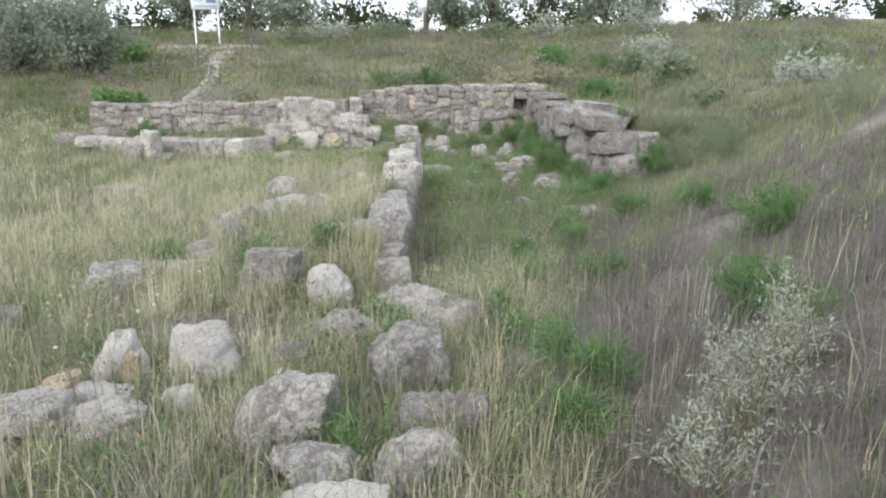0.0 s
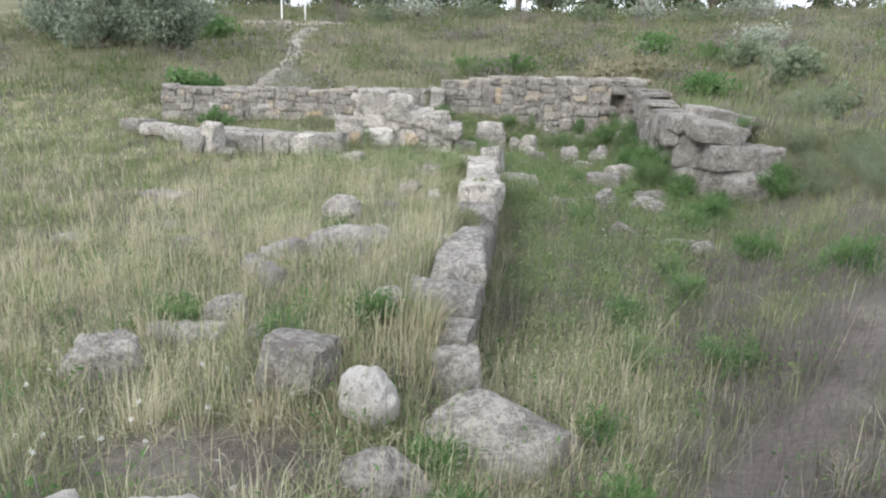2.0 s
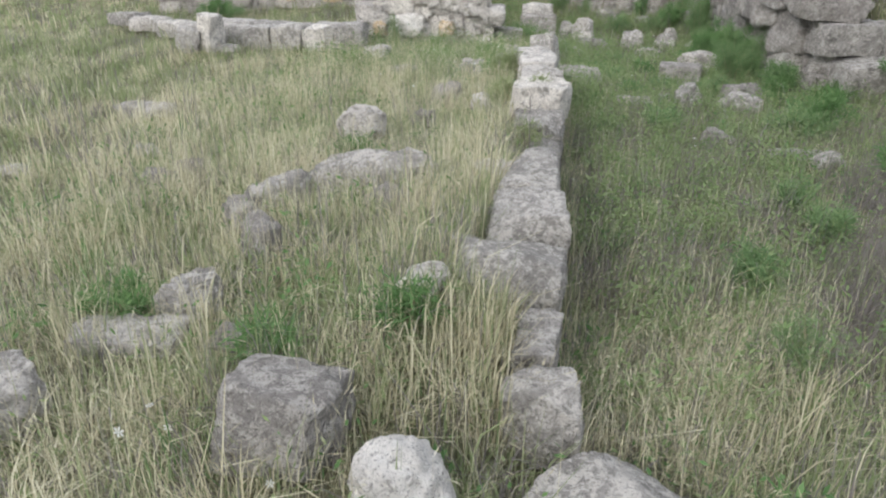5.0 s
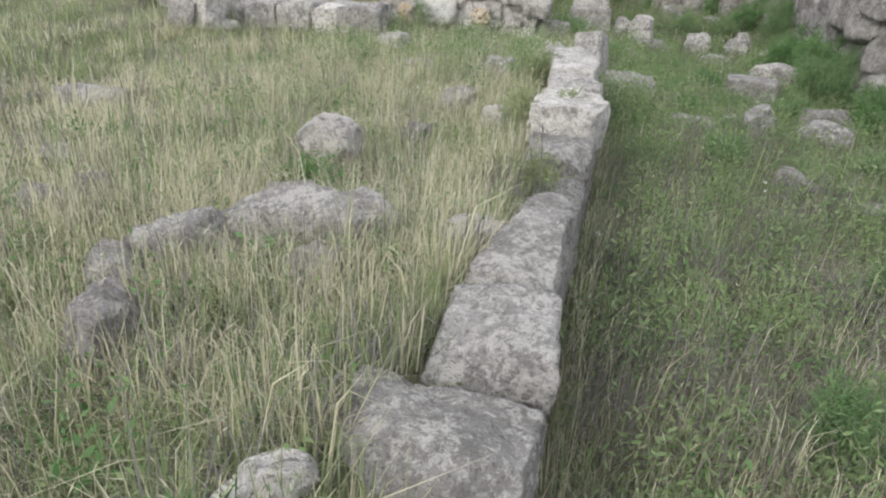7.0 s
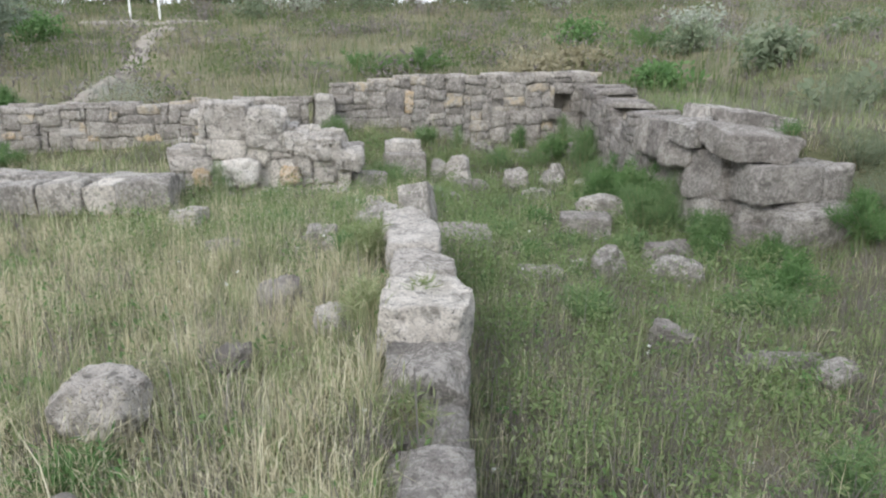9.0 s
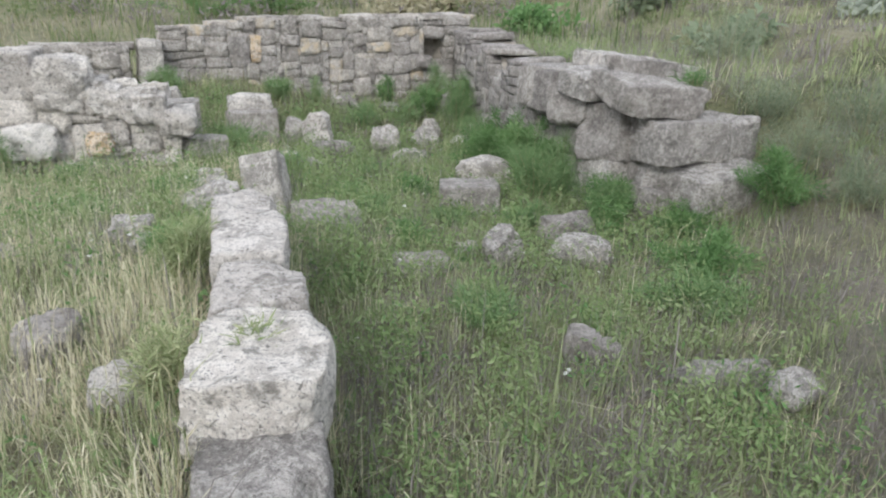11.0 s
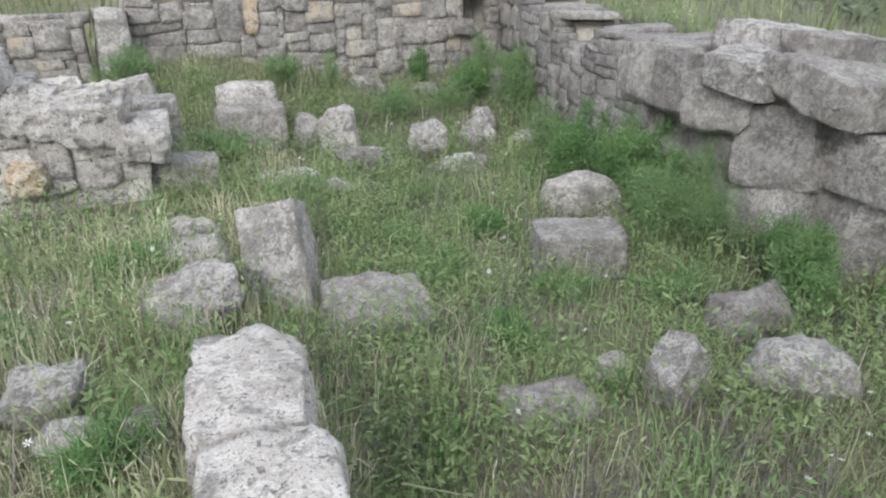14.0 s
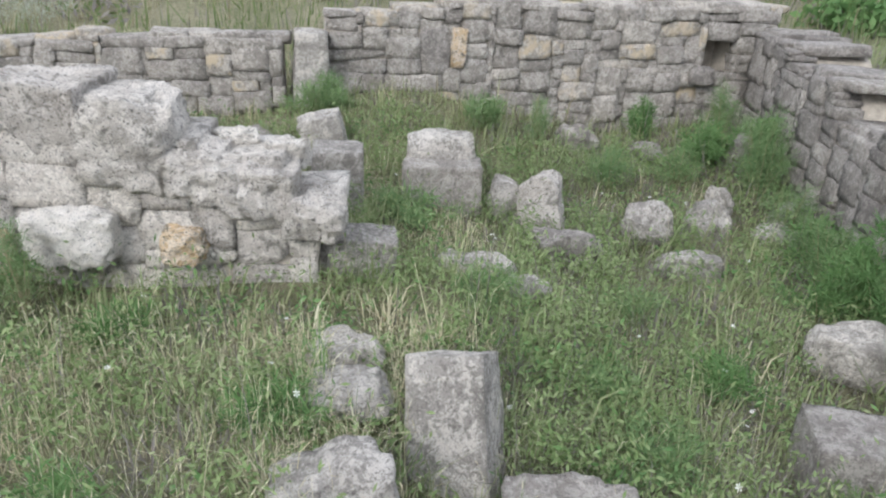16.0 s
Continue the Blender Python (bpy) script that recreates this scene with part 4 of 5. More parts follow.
def near_grass():
    # close to the walk the blades are finer and thicker set
    for (x0, x1, y0, y1), k, thick in (((-4.0, 3.6, 1.6, 9.0), 1.0, 1.0), ((-4.0, 4.5, 9.0, 16.0), 0.80, 1.15), ((-9.5, 6.0, 16.0, 22.5), 0.38, 1.9),
                                       ((-10.0, -4.0, 3.0, 9.0), 0.34, 1.9), ((-10.0, -4.0, 9.0, 16.0), 0.34, 2.0), ((3.6, 9.0, 2.5, 9.0), 0.34, 1.9), ((4.5, 9.5, 9.0, 16.0), 0.34, 2.0), ((6.0, 15.0, 13.0, 24.0), 0.12, 3.6), ((9.0, 15.0, 3.0, 13.0), 0.10, 3.6), ((-17.0, -9.5, 8.0, 23.0), 0.12, 3.6)):
        size = (x1 - x0) * (y1 - y0)
        seed = int(abs(x0) * 10 + y0 * 7) + 11
        x, y, r, tuft = scatter(int(2500 * size * k), x0, x1, y0, y1, seed, straw_share, 0.055, 16)
        low = (1 - 0.45 * ease(0.3, 0.8, field(x, y, 1.5, 9))) * (1 - 0.36 * ease(8.0, 12.0, y))
        blades("dry_grass", "straw-coloured dry grass standing in loose tufts", STRAW, x, y, r.gamma(6, 0.038, len(x)) * low, 0.0050 * thick * r.uniform(0.6, 1.5, len(x)), seed + 1, 1.0, 0.32, tuft=tuft)
        x, y, r, tuft = scatter(int(2350 * size * k), x0, x1, y0, y1, seed + 2, sward_share, 0.06, 14)
        blades("green_grass", "low olive-green grass of the pasture", SWARD, x, y, r.gamma(6, 0.025, len(x)), 0.0072 * thick * r.uniform(0.6, 1.5, len(x)), seed + 3, 1.0, 0.22, tuft=tuft)
        x, y, r, tuft = scatter(int(2400 * size * k), x0, x1, y0, y1, seed + 4, brown_share, 0.08, 18)
        blades("dead_stalks", "grey-brown dead stalks and thatch on the slope", BROWN, x, y, r.gamma(5, 0.040, len(x)) * (1 - 0.38 * bank(x, y)) * (1 - 0.25 * ease(10.5, 13.5, y)), 0.0052 * thick * r.uniform(0.6, 1.5, len(x)), seed + 5, 1.0, 0.22, tuft=tuft)


def tussocks():
    """Dense arching clumps that stand out of the rest."""
    def patchy(seed, cut, scale):
        return lambda a, b: ease(cut, cut + 0.15, field(a, b, scale, seed)) * (1 - track(a, b))

    x, y, r, tuft = scatter(13000, 0.5, 4.8, 2.0, 11.0, 361, lambda a, b: 0.15 + 0.85 * sere(a, b), 0.055, 55)
    blades("dead_stalks", "arching grey-brown tussocks on the dry bank", BROWN, x, y, r.uniform(0.10, 0.27, len(x)), 0.0055 * r.uniform(0.6, 1.4, len(x)), 362, 0.95, 1.0, tuft=tuft)
    x, y, r, tuft = scatter(8000, -0.1, 2.0, 3.6, 10.0, 363, lambda a, b: patchy(101, 0.45, 1.0)(a, b) * (1 - 0.9 * bank(a, b)) * (1 - 0.8 * hollow(a, b)), 0.055, 50)
    blades("dry_grass", "arching straw-coloured tussocks beside the wall", STRAW, x, y, r.uniform(0.14, 0.32, len(x)), 0.005 * r.uniform(0.6, 1.4, len(x)), 364, 0.85, 1.0, tuft=tuft)
    x, y, r, tuft = scatter(22000, -5.0, -0.9, 3.6, 16.0, 365, patchy(103, 0.5, 0.9), 0.06, 50)
    blades("dry_grass", "pale straw tussocks in the pasture", STRAW, x, y, r.uniform(0.16, 0.36, len(x)), 0.005 * r.uniform(0.6, 1.4, len(x)), 366, 0.9, 1.0, tuft=tuft)
    x, y, r, tuft = scatter(16000, -5.0, 4.2, 3.0, 17.0, 367, patchy(105, 0.55, 0.8), 0.07, 50)
    blades("green_grass", "fresh green tussocks among the dry grass", HERB, x, y, r.uniform(0.12, 0.30, len(x)), 0.006 * r.uniform(0.6, 1.4, len(x)), 368, 0.8, 1.0, tuft=tuft)


def seed_heads(name, label, mat, x, y, tall, seed):
    """Thin stems that end in a narrow nodding ear."""
    r = np.random.default_rng(seed)
    n = len(x)
    z = ground(x, y)
    a, t = r.uniform(0, 6.28, n), np.abs(r.normal(0, 0.38, n))
    way = np.stack([np.cos(a) * np.sin(t), np.sin(a) * np.sin(t), np.cos(t)], -1)
    side = np.stack([-np.sin(a + r.normal(0, 0.8, n)), np.cos(a), np.zeros(n)], -1)
    side /= np.linalg.norm(side, axis=1)[:, None]
    root = np.stack([x, y, z - 0.01], -1)
    neck = root + way * tall[:, None]
    ear = way + np.stack([np.cos(a) * 0.7, np.sin(a) * 0.7, np.full(n, -0.25)], -1)
    size = r.uniform(0.03, 0.065, n)[:, None]
    wide = r.uniform(0.0014, 0.0030, n)[:, None]
    v = np.stack([root - side * 0.0012, root + side * 0.0012, neck + side * 0.0008, neck - side * 0.0008,
                  neck, neck + ear * size * 0.45 - side * wide, neck + ear * size, neck + ear * size * 0.45 + side * wide], 1)
    f = (np.arange(n) * 8)[:, None, None] + np.array([[0, 1, 2, 3], [4, 5, 6, 7]])
    ob = put_mesh(name, from_arrays(name, v.reshape(-1, 3), f.reshape(-1, 4)), mat)
    tagged(ob, label, "grass", kind="stuff")


def eared_grass():
    x, y, r, tuft = scatter(26000, -5.0, 1.5, 2.4, 16.0, 341, lambda a, b: straw_share(a, b) * (1 - 0.5 * hollow(a, b)), 0.07, 8)
    seed_heads("eared_grass", "thin straw stems with pale nodding ears", STRAW, x, y, r.uniform(0.16, 0.42, len(x)), 342)
    x, y, r, tuft = scatter(11000, 0.2, 4.5, 2.0, 14.0, 343, lambda a, b: 0.25 + 0.6 * sere(a, b), 0.08, 8)
    seed_heads("eared_grass", "grey-brown withered stems with feathery ears", BROWN, x, y, r.uniform(0.15, 0.38, len(x)), 344)


def grass_against_stones():
    """Longer grass left standing round the foot of every loose stone and along the middle wall."""
    r = np.random.default_rng(351)
    xs, ys, ln = [], [], []
    for x, y, w, d, h, turn in SKIRTS:
        n = int(260 * (w + d) / 2) if y < 12 else int(170 * (w + d) / 2)
        a = r.uniform(0, 6.28, n)
        k = r.uniform(0.86, 1.22, n)
        u, v = np.cos(a) * w / 2 * k, np.sin(a) * d / 2 * k
        c, q = math.cos(radians(turn)), math.sin(radians(turn))
        gap = ease(0.30, 0.55, field(x + u * 1.0, y + v * 1.0, 0.35, 97))
        ok = r.uniform(0, 1, n) < 0.25 + 0.75 * gap
        xs.append((x + u * c - v * q)[ok])
        ys.append((y + u * q + v * c)[ok])
        ln.append((np.clip(h * r.uniform(0.30, 0.95, n), 0.07, 0.26))[ok])
    y = r.uniform(5.9, 13.8, 3800)
    edge = np.interp(y, [5.9, 6.7, 6.8, 7.4, 8.8, 10.0, 13.8], [-0.64, -0.64, -1.02, -0.90, -0.84, -0.90, -1.08])
    xs.append(edge - np.abs(r.normal(0, 0.10, len(y))) + 0.03)
    ys.append(y)
    ln.append(r.gamma(6, 0.040, len(y)))
    y = r.uniform(6.0, 13.8, 2600)
    edge = np.interp(y, [6, 10, 11, 13.7], [-0.42, -0.40, -0.40, -0.64])
    xs.append(edge + np.abs(r.normal(0, 0.10, len(y))) + 0.03)
    ys.append(y)
    ln.append(r.gamma(6, 0.042, len(y)))
    x, y, ln = np.concatenate(xs), np.concatenate(ys), np.concatenate(ln)
    part = r.uniform(0, 1, len(x)) + 0.5 * (field(x, y, 1.4, 99) - 0.5)
    for lo, hi, name, label, mat, seed in ((-1, 0.46, "dry_grass", "long straw-coloured grass left round the stones", STRAW, 352),
                                           (0.46, 0.78, "green_grass", "long green grass left round the stones", SWARD, 353),
                                           (0.78, 3, "dead_stalks", "brown withered stalks round the stones", BROWN, 354)):
        m = (part >= lo) & (part < hi)
        blades(name, label, mat, x[m], y[m], ln[m], 0.006 * r.uniform(0.6, 1.5, m.sum()), seed, 0.5, 0.5)


def hill_grass():
    def off_path(x, y):
        t = np.clip((y - 22.3) / 14.2, 0, 1)
        px, _ = hill_path(t)
        on = (np.abs(x - px) < 0.45) & (y < 37)
        on |= np.hypot((x + 12.3) / 2.5, (y - 38.3) / 0.9) < 1
        return np.where(on, 0.0, 1.0)

    x, y, r, tuft = scatter(60000, -28, 24, 20.6, 47, 61, lambda a, b: off_path(a, b) * (0.25 + 0.75 * ease(0.3, 0.7, field(a, b, 7, 21))), 0.25, 6)
    blades("green_grass", "olive-green grass covering the hill", HILL_GRASS, x, y, r.gamma(6, 0.055, len(x)), 0.022 * r.uniform(0.7, 1.5, len(x)), 62, 0.5, tuft=tuft)
    x, y, r, tuft = scatter(45000, -28, 24, 20.6, 47, 63, lambda a, b: off_path(a, b) * (1.0 - 0.9 * ease(0.3, 0.7, field(a, b, 7, 21))), 0.25, 6)
    blades("dry_grass", "dry brownish grass covering the hill", HILL_STRAW, x, y, r.gamma(6, 0.055, len(x)), 0.018 * r.uniform(0.7, 1.5, len(x)), 64, 0.5, tuft=tuft)
    x, y, r, tuft = scatter(40000, -28, 24, 20.6, 47, 65, lambda a, b: off_path(a, b) * field(a, b, 6, 33), 0.3, 8)
    blades("dead_stalks", "brown dead stalks scattered over the hill", BROWN, x, y, r.gamma(6, 0.05, len(x)), 0.016 * r.uniform(0.7, 1.5, len(x)), 66, 0.5, tuft=tuft)


near_grass()
tussocks()
eared_grass()
grass_against_stones()
hill_grass()


def leaf_cloud(name, label, mat, x, y, size, rise, seed, slim=0.3):
    """Small leaves lying and standing in the grass at the places given."""
    r = np.random.default_rng(seed)
    n = len(x)
    root = np.stack([x, y, ground(x, y) + rise], -1)
    way = r.normal(0, 1, (n, 3)) + np.array([0, 0, 0.35])
    way /= np.linalg.norm(way, axis=1)[:, None]
    side = np.cross(way, r.normal(0, 1, (n, 3)))
    side /= np.linalg.norm(side, axis=1)[:, None]
    mid = root + way * (size * 0.5)[:, None]
    wide = (size * slim / 2)[:, None]
    v = np.stack([root, mid - side * wide, root + way * size[:, None], mid + side * wide], 1).reshape(-1, 3)
    ob = put_mesh(name, from_arrays(name, v, (np.arange(n) * 4)[:, None] + np.arange(4)), mat)
    return tagged(ob, label, "plants", kind="stuff")


def leafy_cover():
    def share(cut, seed, scale):
        return lambda a, b: ease(cut, cut + 0.2, field(a, b, scale, seed)) * (1 - 0.8 * bank(a, b)) * (1 - track(a, b))

    x, y, r, tuft = scatter(150000, -0.3, 3.8, 6.5, 20.5, 301, share(0.40, 41, 1.1), 0.10, 16)
    leaf_cloud("leafy_herbs", "low leafy green herbs filling the hollow", MEADOW, x, y, r.uniform(0.025, 0.065, len(x)), r.gamma(3, 0.05, len(x)), 302)
    x, y, r, tuft = scatter(80000, -4.2, 0.6, 13.2, 20.2, 303, share(0.36, 43, 1.1), 0.10, 16)
    leaf_cloud("leafy_herbs", "low leafy green herbs around the fallen blocks", MEADOW, x, y, r.uniform(0.025, 0.06, len(x)), r.gamma(3, 0.045, len(x)), 304)
    x, y, r, tuft = scatter(60000, -4.0, 3.2, 2.0, 13.0, 305, share(0.50, 47, 0.9), 0.07, 16)
    leaf_cloud("leafy_herbs", "low leafy green herbs in the dry pasture", MEADOW, x, y, r.uniform(0.02, 0.05, len(x)), r.gamma(3, 0.03, len(x)), 306)
    x, y, r, tuft = scatter(70000, -4.5, 4.2, 2.2, 20.0, 315, share(0.60, 49, 0.7), 0.09, 24)
    leaf_cloud("leafy_herbs", "patches of fresh green broad-leaved herbs", HERB, x, y, r.uniform(0.03, 0.07, len(x)), r.gamma(3, 0.035, len(x)), 316, 0.36)
    # scrub on the hill
    x, y, r, tuft = scatter(65000, -26, 24, 23.0, 46, 307, lambda a, b: ease(0.55, 0.8, field(a, b, 5, 51)), 0.28, 60)
    leaf_cloud("hill_scrub", "grey-green scrub dotted over the hillside", HILL_GRASS, x, y, r.uniform(0.08, 0.18, len(x)), np.abs(r.normal(0, 0.32, len(x))), 308)
    x, y, r, tuft = scatter(55000, -26, 24, 23.0, 46, 309, lambda a, b: ease(0.55, 0.8, field(a, b, 4, 57)), 0.3, 60)
    leaf_cloud("hill_scrub", "brown withered scrub dotted over the hillside", BROWN, x, y, r.uniform(0.10, 0.24, len(x)), np.abs(r.normal(0, 0.25, len(x))), 310)
    # twiggy dead stems standing out of the bank
    x, y, r, tuft = scatter(900, 0.9, 4.5, 2.4, 10.0, 311, bank, 0.12, 5)
    blades("dead_stalks", "tall bare dead stems on the bank", BROWN, x, y, r.uniform(0.35, 0.7, len(x)), np.full(len(x), 0.006), 312, 0.5, 1.0)
    x, y, r, tuft = scatter(600, -4, 3, 3, 20, 313, None, 0.10, 4)
    blades("dry_grass", "tall single straw stems above the grass", STRAW, x, y, r.uniform(0.35, 0.55, len(x)), np.full(len(x), 0.004), 314, 0.35, 1.0)


leafy_cover()


# ---------------------------------------------------------------- weeds
def leaf_arrays(root, way, side, length, width):
    """Pointed leaves: a quad from root along way, widest in the middle."""
    mid = root + way * (length * 0.5)[:, None] + np.array([0, 0, 0.04]) * length[:, None]
    v = np.stack([root, mid - side * (width / 2)[:, None], root + way * length[:, None], mid + side * (width / 2)[:, None]], 1)
    n = len(root)
    return v.reshape(-1, 3), (np.arange(n) * 4)[:, None] + np.arange(4)


def weed(x, y, wide, high, seed, mat, kind="herb", label="", leaves=0, name="weed", category="plant", top=None):
    """A bushy plant: thin stems from one root, leaves along them."""
    r = np.random.default_rng(seed)
    z = float(ground(x, y)) if top is None else top
    plant = empty(name)
    plant.location = (x, y, z)
    tagged(plant, label, category, "weeds among the ruins")
    count = 16 if kind != "shrub" else 26
    a, t = r.uniform(0, 6.28, count), np.sqrt(r.uniform(0, 1, count)) * r.uniform(0.55, 1.3, count)
    tip = np.stack([np.cos(a) * t * wide / 2, np.sin(a) * t * wide / 2, high * (1 - 0.36 * t * t) * r.uniform(0.60, 1.15, count)], -1)
    root = np.stack([np.cos(a) * 0.04 * wide, np.sin(a) * 0.04 * wide, np.full(count, -0.03)], -1)
    # stems: three-sided tapered
    verts, faces = [], []
    for p0, p1 in zip(root, tip):
        mid = (p0 + p1) / 2 + np.array([0, 0, 0.12 * high])
        o = len(verts)
        for p, rad in ((p0, 0.006), (mid, 0.004), (p1, 0.0015)):
            for k in range(3):
                verts.append(p + rad * np.array([math.cos(k * 2.09), math.sin(k * 2.09), 0]))
        for s in range(2):
            for k in range(3):
                faces.append((o + s * 3 + k, o + s * 3 + (k + 1) % 3, o + s * 3 + 3 + (k + 1) % 3, o + s * 3 + 3 + k))
    tagged(put_mesh("stem", from_arrays("stem", np.array(verts), np.array(faces)), STEM, plant), kind="stuff")
    n = leaves or int(1300 * max(0.4, wide * high * 6))
    pick = r.integers(0, count, n)
    u = r.uniform(0.12, 1.02, n) ** 0.8
    base = root[pick] * (1 - u)[:, None] + tip[pick] * u[:, None]
    base[:, 2] += 0.12 * high * 4 * u * (1 - u)
    if kind == "feather":
        base += r.normal(0, 0.055 * wide + 0.01, (n, 3)) * np.array([1, 1, 0.7])
        ln, wd = r.uniform(0.04, 0.10, n), r.uniform(0.003, 0.006, n)
    elif kind == "shrub":
        base += r.normal(0, 0.02, (n, 3))
        ln, wd = r.uniform(0.02, 0.05, n), r.uniform(0.006, 0.013, n)
    else:
        base += r.normal(0, 0.03, (n, 3))
        ln, wd = r.uniform(0.05, 0.13, n), r.uniform(0.005, 0.012, n)
    base[:, 2] = np.maximum(base[:, 2], 0.0)
    way = r.normal(0, 1, (n, 3)) + np.array([0, 0, 0.55])
    way[:, :2] += base[:, :2] / max(wide, 0.1) * 1.2
    way /= np.linalg.norm(way, axis=1)[:, None]
    side = np.cross(way, r.normal(0, 1, (n, 3)))
    side /= np.linalg.norm(side, axis=1)[:, None]
    v, f = leaf_arrays(base, way, side, ln, wd)
    tagged(put_mesh("foliage", from_arrays("foliage", v, f), mat, plant), kind="stuff")
    return plant


